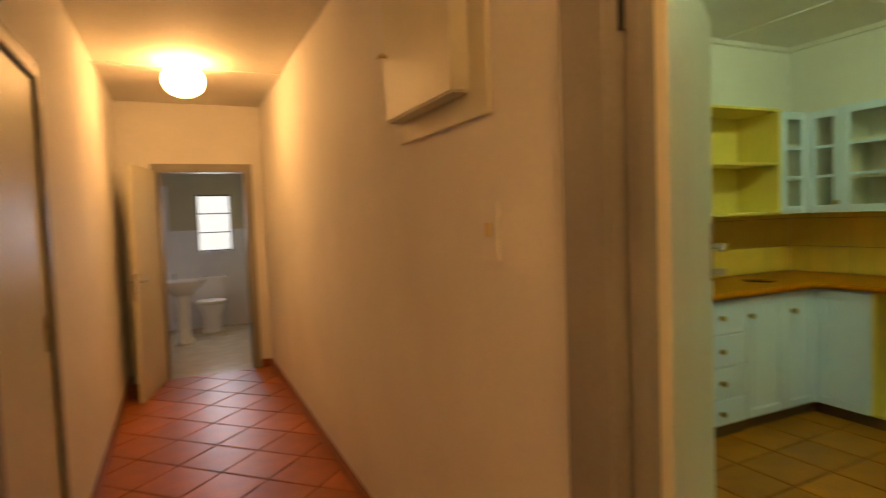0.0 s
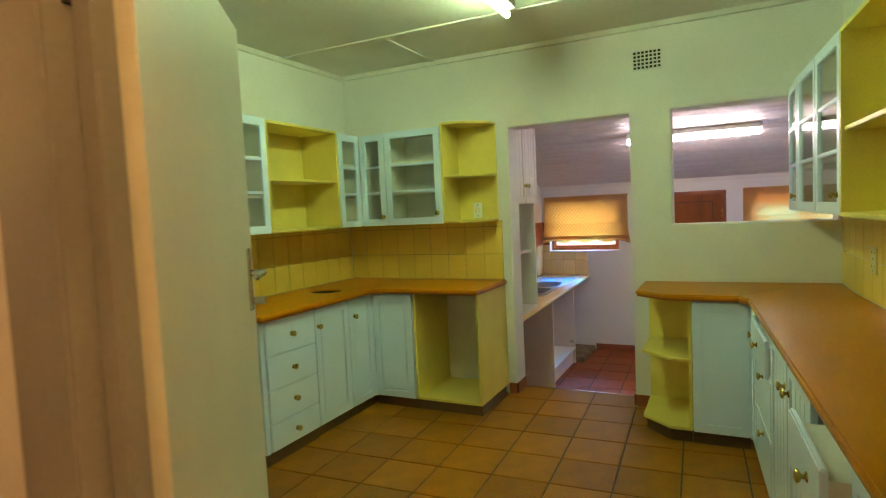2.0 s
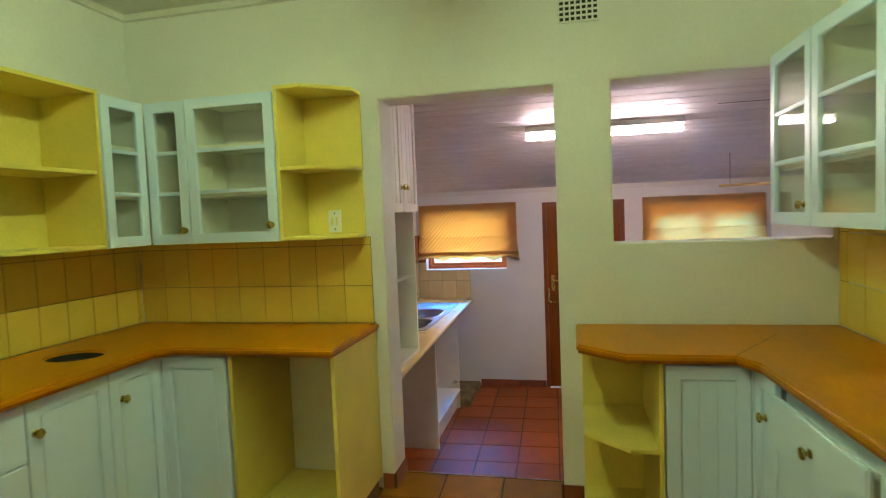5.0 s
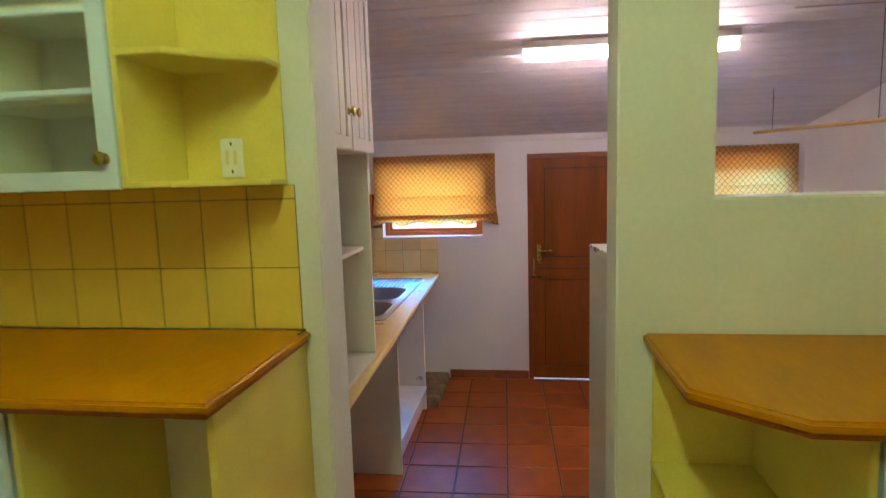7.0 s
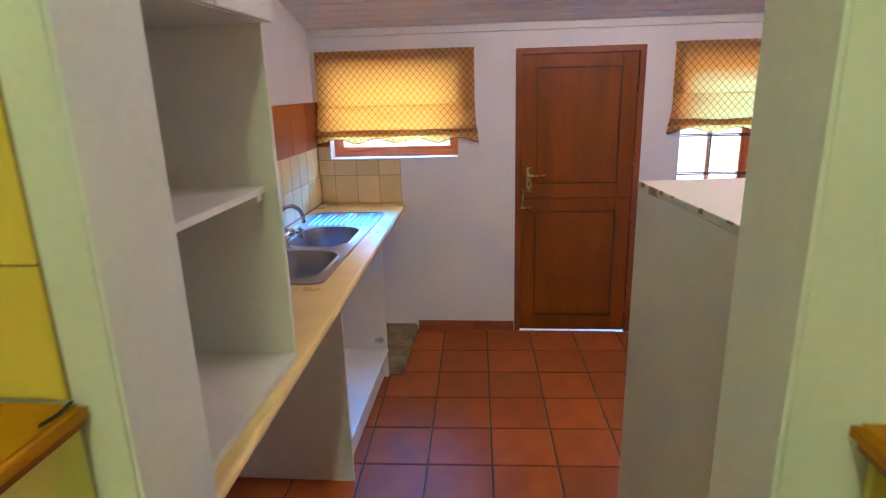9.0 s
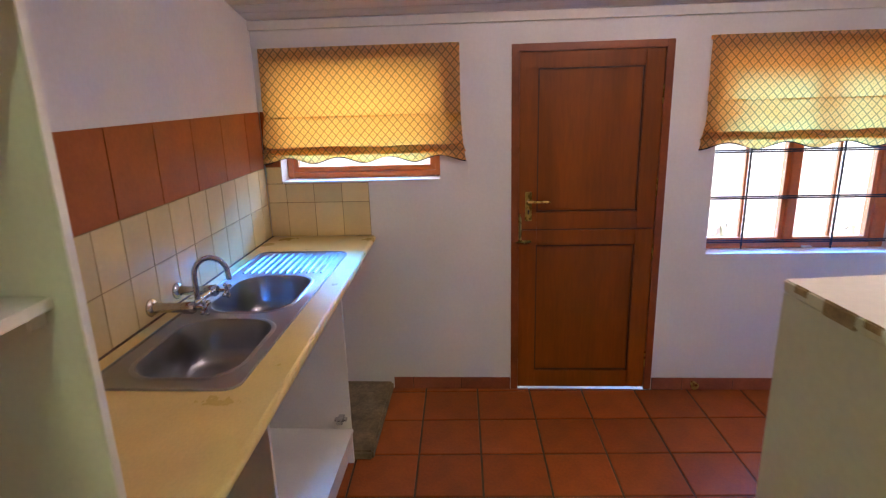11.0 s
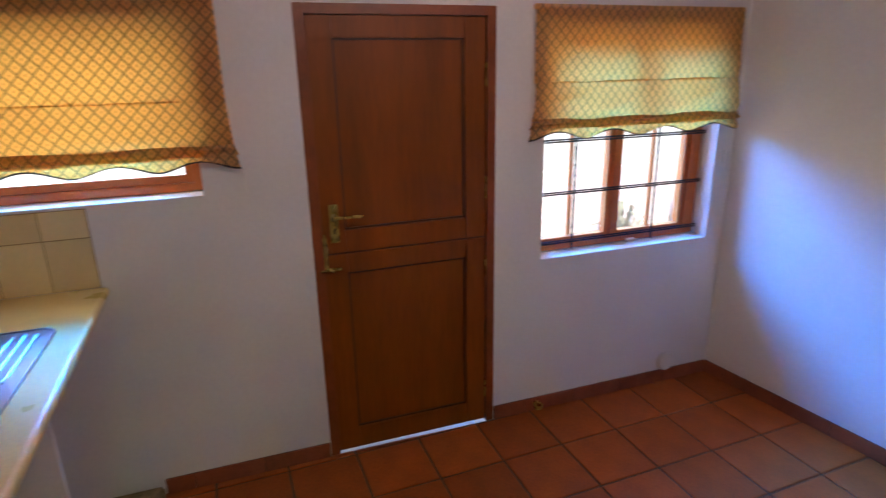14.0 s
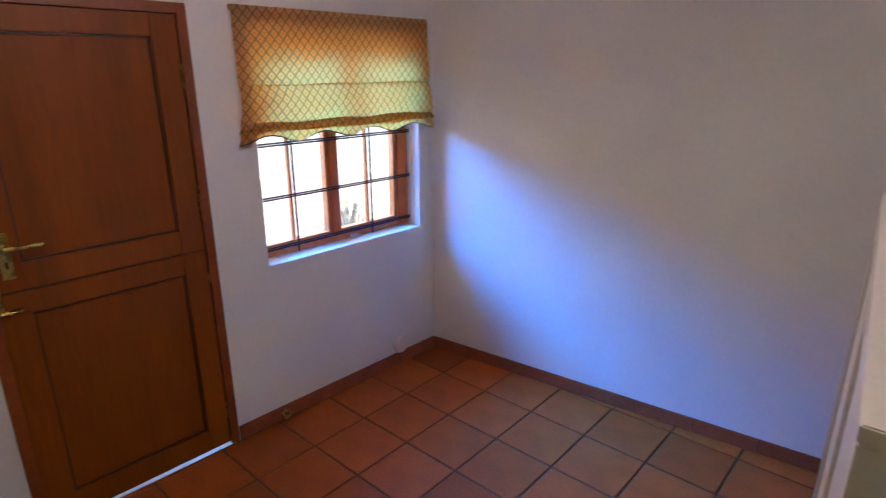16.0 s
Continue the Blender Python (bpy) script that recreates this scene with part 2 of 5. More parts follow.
def rod(bm, a, b, r, seg=10, r2=None):
    a, b = Vector(a), Vector(b)
    d = b - a
    m = Matrix.Translation((a + b) / 2) @ d.to_track_quat("Z", "Y").to_matrix().to_4x4()
    bmesh.ops.create_cone(bm, cap_ends=True, segments=seg, radius1=r, radius2=r if r2 is None else r2, depth=d.length, matrix=m)
    return bm


def ball(bm, c, r, s=(1, 1, 1), seg=12):
    bmesh.ops.create_uvsphere(bm, u_segments=seg, v_segments=max(6, seg // 2), radius=r, matrix=Matrix.LocRotScale(c, None, s))
    return bm


def prism(points, z0, z1, bevel=0.0):
    """An upright prism over a plan outline."""
    bm = bmesh.new()
    low = [bm.verts.new((x, y, z0)) for x, y in points]
    f = bm.faces.new(low)
    up = bmesh.ops.extrude_face_region(bm, geom=[f])["geom"]
    for v in up:
        if isinstance(v, bmesh.types.BMVert):
            v.co.z = z1
    bmesh.ops.recalc_face_normals(bm, faces=bm.faces)
    if bevel:
        bmesh.ops.bevel(bm, geom=[e for e in bm.edges if abs(e.verts[0].co.z - e.verts[1].co.z) < 1e-5], offset=bevel, segments=3, affect="EDGES")
    return bm


def turned(bm, profile, base, axis="z", seg=14):
    """A turned shape: (radius, height) pairs about an axis through base."""
    turn = {"z": Matrix.Identity(4), "x": Matrix.Rotation(radians(90), 4, "Y"), "-x": Matrix.Rotation(radians(-90), 4, "Y"),
            "y": Matrix.Rotation(radians(-90), 4, "X"), "-y": Matrix.Rotation(radians(90), 4, "X")}[axis]
    m = Matrix.Translation(base) @ turn
    rings = [[bm.verts.new(m @ Vector((r * math.cos(2 * math.pi * i / seg), r * math.sin(2 * math.pi * i / seg), h))) for i in range(seg)] for r, h in profile]
    for a, b in zip(rings, rings[1:]):
        for i in range(seg):
            bm.faces.new((a[i], a[(i + 1) % seg], b[(i + 1) % seg], b[i]))
    for ring in (rings[0], rings[-1]):
        bm.faces.new(ring)
    bmesh.ops.recalc_face_normals(bm, faces=bm.faces)
    return bm


def mesh_of(name, bm, mat, smooth=False):
    me = bpy.data.meshes.new(name)
    bm.to_mesh(me)
    bm.free()
    for one in (mat if isinstance(mat, (list, tuple)) else [mat]):
        me.materials.append(one)
    if smooth:
        for p in me.polygons:
            p.use_smooth = True
        me.set_sharp_from_angle(angle=radians(40))
    return me


def thing(name, at, label, category, group=""):
    ob = tagged(new(name), label, category, group)
    ob.location = at
    return ob


def part(name, bm, mat, parent, label="", smooth=False):
    """One mesh, given in the world's metres, under a thing or a part."""
    bm.transform(Matrix.Translation(-place_of(parent)))
    ob = new(name, mesh_of(name, bm, mat, smooth))
    ob.parent = parent
    if label:
        ob["label"] = label
    return ob


def whole(name, bm, mat, label, category, kind="", group="", smooth=False, at=None):
    if at is None:
        at = Vector((0, 0, 0)) if kind else sum((v.co for v in bm.verts), Vector()) / len(bm.verts)
    at = Vector(at)
    bm.transform(Matrix.Translation(-at))
    ob = new(name, mesh_of(name, bm, mat, smooth))
    ob.location = at
    return tagged(ob, label, category, group, kind)


def slab(x0, x1, y0, y1, z0, z1):
    return ((x0, y0, z0), (x1, y1, z1))


def inside(p, ring):
    x, y = p
    hit = False
    for (ax, ay), (bx, by) in zip(ring, ring[1:] + ring[:1]):
        if (ay > y) != (by > y) and x < (bx - ax) * (y - ay) / (by - ay) + ax:
            hit = not hit
    return hit


def board(poly, holes, z0, z1, bevel):
    """A flat board of any outline, with holes through it."""
    bm = bmesh.new()
    edges = []
    for ring in [poly, *holes]:
        vs = [bm.verts.new((x, y, z0)) for x, y in ring]
        edges += [bm.edges.new((vs[i - 1], vs[i])) for i in range(len(vs))]
    bmesh.ops.triangle_fill(bm, use_beauty=True, use_dissolve=False, edges=edges)
    gone = [f for f in bm.faces if any(inside(f.calc_center_median()[:2], list(h)) for h in holes) or not inside(f.calc_center_median()[:2], list(poly))]
    if gone:
        bmesh.ops.delete(bm, geom=gone, context="FACES_ONLY")
    up = bmesh.ops.extrude_face_region(bm, geom=bm.faces[:])["geom"]
    for v in up:
        if isinstance(v, bmesh.types.BMVert):
            v.co.z = z1
    bmesh.ops.recalc_face_normals(bm, faces=bm.faces)
    if bevel:
        rim = [e for e in bm.edges if e.is_manifold and e.calc_face_angle(0) > 0.6 and abs(e.verts[0].co.z - z1) < 1e-5 and abs(e.verts[1].co.z - z1) < 1e-5]
        bmesh.ops.bevel(bm, geom=rim, offset=bevel, segments=3, affect="EDGES")
    return bm


def rect(u0, u1, v0, v1):
    return [(u0, v0), (u1, v0), (u1, v1), (u0, v1)]


def cross_wall(x0, x1, outline, holes, arris=0.0):
    """A wall across x, cut from one board: outline and holes in (y, z)."""
    bm = board(outline, holes, x0, x1, 0.0)
    for v in bm.verts:
        v.co = (v.co.z, v.co.x, v.co.y)
    bmesh.ops.recalc_face_normals(bm, faces=bm.faces)
    if arris:
        rim = [e for e in bm.edges if e.is_manifold and e.calc_face_angle(0) > 0.6]
        bmesh.ops.bevel(bm, geom=rim, offset=arris, segments=3, affect="EDGES")
    return bm


# ---- the plan ----
KX0, KX1, KY0, KY1, KZ = 0.95, 4.528, 0.262, 3.95, 2.70      # kitchen
LX0, LX1, LY0, LY1, LZ = 4.735, 7.892, -0.455, 3.168, -0.447  # laundry
HX0, HX1, HY0, HY1, HZ = -0.50, 0.78, -1.2, 6.90, 2.62       # hall
DW0, DW1, DWZ = 1.518, 2.424, 2.104                          # opening between kitchen and laundry
HA0, HA1, HAZ0, HAZ1 = 0.29, 1.247, 1.312, 2.104             # hatch
T = 0.22


def lean(x):
    """Height of the laundry's sloping ceiling."""
    return 1.735 + 0.25 * (LX1 - x)


def right_of(x):
    """The laundry's right wall, which runs a little out of square."""
    return -0.494 - 0.140 * (LX1 - x)


def skew(x, y):
    """The kitchen's right-hand run, which stands a little out of square."""
    return y - 0.058 * max(0.0, 4.1 - x)


# ---- walls ----
def wall(name, bm, label, mat=PLASTER):
    return whole(name, bm, mat, label, "wall", "structure")


TOP = 3.0
wall("wall_kitchen_laundry", cross_wall(KX1, LX0, rect(-1.25, 4.17, -0.65, TOP), [rect(HA0, HA1, HAZ0, HAZ1), rect(DW0, DW1, -0.012, DWZ)], 0.006), "white plastered wall with a doorway and a serving hatch")
wall("wall_kitchen_left", boxes(slab(HX1, KX1, KY1, KY1 + T, -0.1, TOP)), "white plastered kitchen wall")
wall("wall_kitchen_right", prism([(HX1, skew(HX1, KY0) - T), (KX1, KY0 - T), (KX1, KY0), (4.1, KY0), (HX1, skew(HX1, KY0))], -0.1, TOP), "white plastered kitchen wall")
JY0, JY1, JZ = 0.66, 1.875, 2.06
wall("wall_hall_kitchen", cross_wall(HX1, KX0, [(HY0 - 0.2, -0.1), (JY0, -0.1), (JY0, JZ), (JY1, JZ), (JY1, -0.1), (HY1 + 0.16, -0.1), (HY1 + 0.16, TOP), (HY0 - 0.2, TOP)], []), "plastered hall wall beside the kitchen door")
DL0, DL1 = 2.82, 3.62
wall("wall_hall_left", cross_wall(HX0 - T, HX0, [(HY0 - 0.2, -0.1), (DL0, -0.1), (DL0, 2.05), (DL1, 2.05), (DL1, -0.1), (HY1 + 0.16, -0.1), (HY1 + 0.16, TOP), (HY0 - 0.2, TOP)], []), "plastered hall wall with a side door")
wall("wall_side_room", boxes(slab(HX0 - T - 0.04, HX0 - T - 0.001, DL0 - 0.1, DL1 + 0.1, -0.1, 2.2)), "plain wall behind the side door")
BD0, BD1, BDZ = -0.17, 0.62, 1.99
wall("wall_hall_end", boxes(slab(HX0, BD0, HY1, HY1 + 0.16, -0.1, TOP), slab(BD1, HX1, HY1, HY1 + 0.16, -0.1, TOP), slab(BD0, BD1, HY1, HY1 + 0.16, BDZ, TOP)), "plastered end wall of the hall")
wall("wall_hall_back", boxes(slab(HX0, HX1, HY0 - 0.2, HY0, -0.1, TOP)), "plastered wall closing the hall")
W1 = (2.155, 3.067, 0.860, 1.50)
W2 = (-0.379, 0.652, 0.400, 1.50)
D0, D1, DZ = 0.905, 1.755, 1.578
B0, B1 = LX1, LX1 + 0.26
wall("wall_laundry_back", cross_wall(B0, B1, [(-0.76, -0.65), (D0, -0.65), (D0, DZ), (D1, DZ), (D1, -0.65), (3.39, -0.65), (3.39, TOP), (-0.76, TOP)], [rect(*W1), rect(*W2)]), "white plastered wall with two windows and a back door")
wall("wall_laundry_left", boxes(slab(LX0, LX1, LY1, LY1 + T, -0.65, TOP)), "white plastered laundry wall")
wall("wall_laundry_right", prism([(LX0, right_of(LX0)), (LX1, right_of(LX1)), (LX1, right_of(LX1) - T), (LX0, right_of(LX0) - T)], -0.65, TOP), "white plastered laundry wall")
BX0, BX1, BY1 = -0.9, 1.0, 9.75
WB = (0.22, 0.69, 1.09, 1.90)
wall("wall_bathroom", boxes(slab(BX0 - 0.15, BX0, HY1 + 0.16, BY1, -0.1, TOP), slab(BX1, BX1 + 0.15, HY1 + 0.16, BY1, -0.1, TOP),
                            slab(BX0 - 0.15, WB[0], BY1, BY1 + 0.15, -0.1, TOP), slab(WB[1], BX1 + 0.15, BY1, BY1 + 0.15, -0.1, TOP),
                            slab(WB[0], WB[1], BY1, BY1 + 0.15, -0.1, WB[2]), slab(WB[0], WB[1], BY1, BY1 + 0.15, WB[3], TOP),
                            slab(BX0 - 0.15, HX0, HY1, HY1 + 0.16, -0.1, TOP), slab(HX1 + 0.17, BX1 + 0.15, HY1, HY1 + 0.16, -0.1, TOP)), "olive painted bathroom walls", BATH_PAINT)
wall("trim_bathroom_tiling", boxes(slab(BX0, BX0 + 0.012, HY1 + 0.17, BY1, 0, 1.40), slab(BX0 + 0.012, WB[0], BY1 - 0.012, BY1, 0, 1.40), slab(WB[1], BX1, BY1 - 0.012, BY1, 0, 1.40),
                                   slab(WB[0], WB[1], BY1 - 0.012, BY1, 0, WB[2])), "white glazed wall tiling", BATH_TILE)

# ---- floors and ceilings ----
floor_k = whole("floor_kitchen", boxes(slab(KX0, LX0, KY0 - 0.15, KY1, -0.16, -0.006)), GROUT, "terracotta tiled floor with dark joints", "floor", "structure")
floor_h = whole("floor_hall", boxes(slab(HX0, KX0, HY0, HY1, -0.16, -0.0065)), GROUT, "terracotta tiled floor laid diagonally", "floor", "structure")
floor_l = whole("floor_laundry", boxes(slab(LX0, LX1, -1.0, LY1, -0.62, LZ - 0.006)), GROUT, "terracotta tiled floor with dark joints", "floor", "structure")
whole("floor_bathroom", boxes(slab(BX0, BX1, HY1, BY1, -0.16, -0.002)), BATH_FLOOR, "pale tiled bathroom floor", "floor", "structure")
whole("ceiling_kitchen", boxes(slab(KX0, KX1, KY0 - 0.15, KY1, KZ, KZ + 0.06)), CEIL_PAINT, "painted board ceiling", "ceiling", "structure")
whole("ceiling_hall", boxes(slab(HX0, HX1, HY0, HY1, HZ, HZ + 0.06)), CEIL_PAINT, "painted board ceiling", "ceiling", "structure")
whole("ceiling_bathroom", boxes(slab(BX0, BX1, HY1 + 0.16, BY1, 2.5, 2.56)), CEIL_PAINT, "painted ceiling", "ceiling", "structure")
bm = bmesh.new()
x, LYB = LX0, -1.0
while x < LX1 - 0.001:
    x2 = min(x + 0.098, LX1)
    for a, b, up in ((x, x2 - 0.009, 0.0), (x2 - 0.009, x2, 0.011)):
        v = [bm.verts.new(c) for c in ((a, LYB, lean(a) + up), (b, LYB, lean(b) + up), (b, LY1, lean(b) + up), (a, LY1, lean(a) + up))]
        w = [bm.verts.new(c) for c in ((a, LYB, lean(a) + 0.05), (b, LYB, lean(b) + 0.05), (b, LY1, lean(b) + 0.05), (a, LY1, lean(a) + 0.05))]
        bm.faces.new(v), bm.faces.new(w[::-1])
        for i in range(4):
            bm.faces.new((v[i], v[(i + 1) % 4], w[(i + 1) % 4], w[i]))
    x = x2
bmesh.ops.recalc_face_normals(bm, faces=bm.faces)
whole("ceiling_laundry", bm, BOARD_PAINT, "sloping white tongue and groove ceiling", "ceiling", "structure")
whole("roof", boxes(slab(-1.2, 8.6, -0.8, 10.0, 3.0, 3.1)), CEMENT, "plain roof slab closing the house", "roof", "structure")

# ---- kitchen joinery ----
FACES = {"-y": ((1, 0), (0, -1)), "+y": ((1, 0), (0, 1)), "-x": ((0, 1), (-1, 0)), "+x": ((0, 1), (1, 0))}


def to_face(bm, face, at):
    """From (along, out, up) to the world, on a front that looks to `face` at the plan line `at`."""
    (ux, uy), (wx, wy) = FACES[face]
    base = Vector((at, 0, 0)) if face[1] == "x" else Vector((0, at, 0))
    for v in bm.verts:
        u, w, z = v.co
        v.co = base + Vector((ux * u + wx * w, uy * u + wy * w, z))
        if face == "+y" and 0.2 < at < 1.0:
            v.co.y = skew(v.co.x, v.co.y)
    bmesh.ops.recalc_face_normals(bm, faces=bm.faces)
    return bm


def knob_bm(u, z, w=0.0, big=1.42):
    bm = bmesh.new()
    turned(bm, [(0.0105 * big, 0), (0.0095 * big, 0.003), (0.005 * big, 0.006), (0.005 * big, 0.013), (0.011 * big, 0.017), (0.0135 * big, 0.022), (0.012 * big, 0.027), (0.005 * big, 0.030)], (u, w, z), "y", 14)
    return bm


def frame_bm(u0, u1, z0, z1, r, t):
    """A door frame in one piece: two stiles and two rails about an opening."""
    bm = board(rect(u0, u1, z0, z1), [rect(u0 + r, u1 - r, z0 + r, z1 - r)], 0.0, t, 0.0)
    rim = [e for e in bm.edges if e.calc_face_angle(0) > 0.6]
    bmesh.ops.bevel(bm, geom=rim, offset=0.0025, segments=2, affect="EDGES")
    for v in bm.verts:
        v.co = (v.co.x, v.co.z, v.co.y)
    return bm


def fit_door(cab, face, at, u0, u1, z0, z1, style="panel", knob=None, name="door", mat=None):
    mat, r, t = mat or UNIT_WHITE, 0.052, 0.019
    if style == "flat":
        d = part(name, to_face(boxes(((u0, 0, z0), (u1, t, z1)), bevel=0.005), face, at), mat, cab)
    else:
        d = part(name, to_face(frame_bm(u0, u1, z0, z1, r, t), face, at), mat, cab)
    if style == "panel":
        part("backing", to_face(boxes(((u0 + r, 0.001, z0 + r), (u1 - r, 0.006, z1 - r))), face, at), mat, d)
        part("raised_panel", to_face(boxes(((u0 + r + 0.011, 0.0062, z0 + r + 0.011), (u1 - r - 0.011, 0.013, z1 - r - 0.011)), bevel=0.005), face, at), mat, d)
    if style == "groove":
        n = max(2, round((u1 - u0 - 2 * r) / 0.075))
        w = (u1 - u0 - 2 * r) / n
        part("backing", to_face(boxes(((u0 + r, 0.0005, z0 + r), (u1 - r, 0.003, z1 - r))), face, at), mat, d)
        for i in range(n):
            part("plank", to_face(boxes(((u0 + r + i * w, 0.0032, z0 + r), (u0 + r + (i + 1) * w, 0.012, z1 - r)), bevel=0.004), face, at), mat, d)
    if style == "glass":
        h = (z1 - z0 - 2 * r) / 3
        for k in (1, 2):
            part("glazing_bar", to_face(boxes(((u0 + r, 0.003, z0 + r + k * h - 0.009), (u1 - r, 0.018, z0 + r + k * h + 0.009)), bevel=0.003), face, at), mat, d)
        p = part("pane", to_face(boxes(((u0 + r, 0.006, z0 + r), (u1 - r, 0.009, z1 - r))), face, at), GLASS, d, "clear glass pane")
        p.visible_shadow = False
    if knob:
        part("knob", to_face(knob_bm(knob[0], knob[1], 0.019), face, at), BRASS, d, "round brass knob", smooth=True)
    return d


def carcass(cab, face, at, u0, u1, z0, z1, depth, mat, top=True, t=0.018):
    """Boards of an open cabinet body."""
    out = [("side_panel", (u0, -depth, z0), (u0 + t, 0, z1)), ("side_panel", (u1 - t, -depth, z0), (u1, 0, z1)),
           ("bottom_board", (u0 + t, -depth, z0), (u1 - t, 0, z0 + t)), ("back_panel", (u0 + t, -depth, z0 + t), (u1 - t, -depth + 0.008, z1 - t))]
    if top:
        out.append(("top_board", (u0 + t, -depth, z1 - t), (u1 - t, 0, z1)))
    for name, lo, hi in out:
        part(name, to_face(boxes((lo, hi), bevel=0.001), face, at), INNER if mat is UNIT_WHITE else mat, cab)


def cabinet(name, face, at, u0, u1, z0, z1, depth, label, group, mat=None, shelves=(), solid=False, top=True):
    mat = mat or UNIT_WHITE
    (ux, uy), (wx, wy) = FACES[face]
    um = (u0 + u1) / 2
    base = (at - wx * depth / 2, um, z0) if face[1] == "x" else (um, at - wy * depth / 2, z0)
    cab = thing(name, base, label, "cabinet" if "cabinet" in name or "drawer" in name else "shelf", group)
    if solid:
        part("body", to_face(boxes(((u0, -depth, z0), (u1, -0.016, z1)), bevel=0.002), face, at), mat, cab)
    else:
        carcass(cab, face, at, u0, u1, z0, z1, depth, mat, top)
    for z in shelves:
        part("shelf", to_face(boxes(((u0 + 0.019, -depth + 0.01, z - 0.009), (u1 - 0.019, -0.012, z + 0.009)), bevel=0.002), face, at), INNER if mat is UNIT_WHITE else mat, cab)
    return cab


def kick(cab, face, at, u0, u1, depth=0.5, z1=0.073):
    part("kickboard", to_face(boxes(((u0, -depth, 0), (u1, -0.014, z1))), face, at), KICK, cab, "dark brown kickboard")


LOW, HIGH, BZ = 0.075, 0.878, 0.075
G1, G2, G3, G4 = "base units of the kitchen", "wall units of the kitchen", "base units beside the hatch", "wall units beside the hatch"
YL, XF, YR = 3.385, 3.95, 0.785

# drawer unit at the free end of the worktop
dr = cabinet("drawer_cabinet", "-y", YL, 2.76, 3.238, 0, HIGH, 0.555, "white painted four-drawer unit with brass knobs", G1, solid=True)
for za, zb, kz in ((0.655, 0.868, 0.760), (0.450, 0.649, 0.550), (0.246, 0.444, 0.350), (0.078, 0.240, 0.155)):
    fit_door(dr, "-y", YL, 2.788, 3.239, za, zb, "flat", (3.012, kz), "drawer_front")
part("side_panel", boxes(slab(2.754, 2.786, YL - 0.004, 3.94, 0.0705, HIGH), bevel=0.002), UNIT_WHITE, dr)
part("kickboard", boxes(slab(2.768, 3.236, YL - 0.001, YL + 0.02, 0, 0.07), slab(2.755, 2.759, YL, 3.94, 0, 0.07)), KICK, dr, "dark brown kickboard")
c = cabinet("base_cabinet", "-y", YL, 3.242, 3.618, LOW, HIGH, 0.555, "white panelled base cabinet with a brass knob", G1, solid=True)
fit_door(c, "-y", YL, 3.245, 3.616, LOW + 0.005, 0.868, "panel", (3.275, 0.749))
kick(c, "-y", YL, 3.242, 3.618)
c = cabinet("base_cabinet", "-y", YL, 3.622, 3.93, LOW, HIGH, 0.555, "white panelled corner cabinet with a brass knob", G1, solid=True)
fit_door(c, "-y", YL, 3.624, 3.925, LOW + 0.005, 0.868, "panel", (3.69, 0.741))
kick(c, "-y", YL, 3.622, 3.945)
part("corner_post", boxes(slab(3.928, 3.952, 3.364, 3.390, LOW, 0.868), bevel=0.002), UNIT_WHITE, c)
c = cabinet("base_cabinet", "-x", XF, 3.022, 3.364, LOW, HIGH, 0.57, "white panelled base cabinet without a knob", G1, solid=True)
fit_door(c, "-x", XF, 3.025, 3.360, LOW + 0.005, 0.868, "panel")
kick(c, "-x", XF, 3.022, 3.37)
c = cabinet("appliance_niche", "-x", XF, 2.490, 3.018, LOW, HIGH, 0.57, "open yellow niche for an appliance under the worktop", G1, UNIT_YELLOW, top=False)
kick(c, "-x", XF, 2.490, 3.018)
part("wall_lining", boxes(slab(4.494, 4.511, 2.510, 2.998, 0.0945, 0.848)), INNER, c, "pale lining at the back of the niche")

# base units right of the opening
c = thing("end_shelf", (4.2, 1.27, 0), "open yellow end shelf with cut corners", "shelf", G3)


def end_outline(x0, g=0.0):
    return [(4.52, 1.115), (x0 + g, 1.115), (x0 + g, 1.24), (x0 + 0.16 + g, 1.415 - g), (4.52, 1.415 - g)]


for z, zt in ((BZ, 0.095), (0.503, 0.522)):
    part("shelf", prism(end_outline(XF), z, zt, 0.003), UNIT_YELLOW, c)
part("side_panel", boxes(slab(3.952, 4.52, 1.110, 1.128, BZ, HIGH), bevel=0.002), UNIT_YELLOW, c)
part("back_panel", boxes(slab(4.505, 4.523, 1.128, 1.412, 0.096, HIGH), bevel=0.002), UNIT_YELLOW, c)
part("kickboard", prism(end_outline(XF, 0.02), 0, BZ - 0.001), KICK, c, "dark brown kickboard")
c = cabinet("base_cabinet", "-x", XF, 0.80, 1.108, LOW, HIGH, 0.57, "white base cabinet with a grooved door", G3, solid=True)
fit_door(c, "-x", XF, 0.803, 1.105, LOW + 0.005, 0.868, "groove")
kick(c, "-x", XF, 0.80, 1.108)
c = cabinet("base_cabinet", "+y", YR, 3.73, 3.925, LOW, HIGH, 0.49, "narrow white corner cabinet with a brass knob", G3, solid=True)
fit_door(c, "+y", YR, 3.733, 3.918, LOW + 0.005, 0.868, "panel", (3.82, 0.715))
kick(c, "+y", YR, 3.73, 3.925)
part("corner_post", boxes(slab(3.921, 3.952, 0.772, 0.801, LOW, 0.868), bevel=0.002), UNIT_WHITE, c)
dr = cabinet("drawer_cabinet", "+y", YR, 3.137, 3.725, LOW, HIGH, 0.49, "white drawer unit with the top drawer pulled out", G3, solid=True)
fit_door(dr, "+y", YR + 0.022, 3.142, 3.72, 0.655, 0.835, "flat", (3.43, 0.748), "drawer_front")
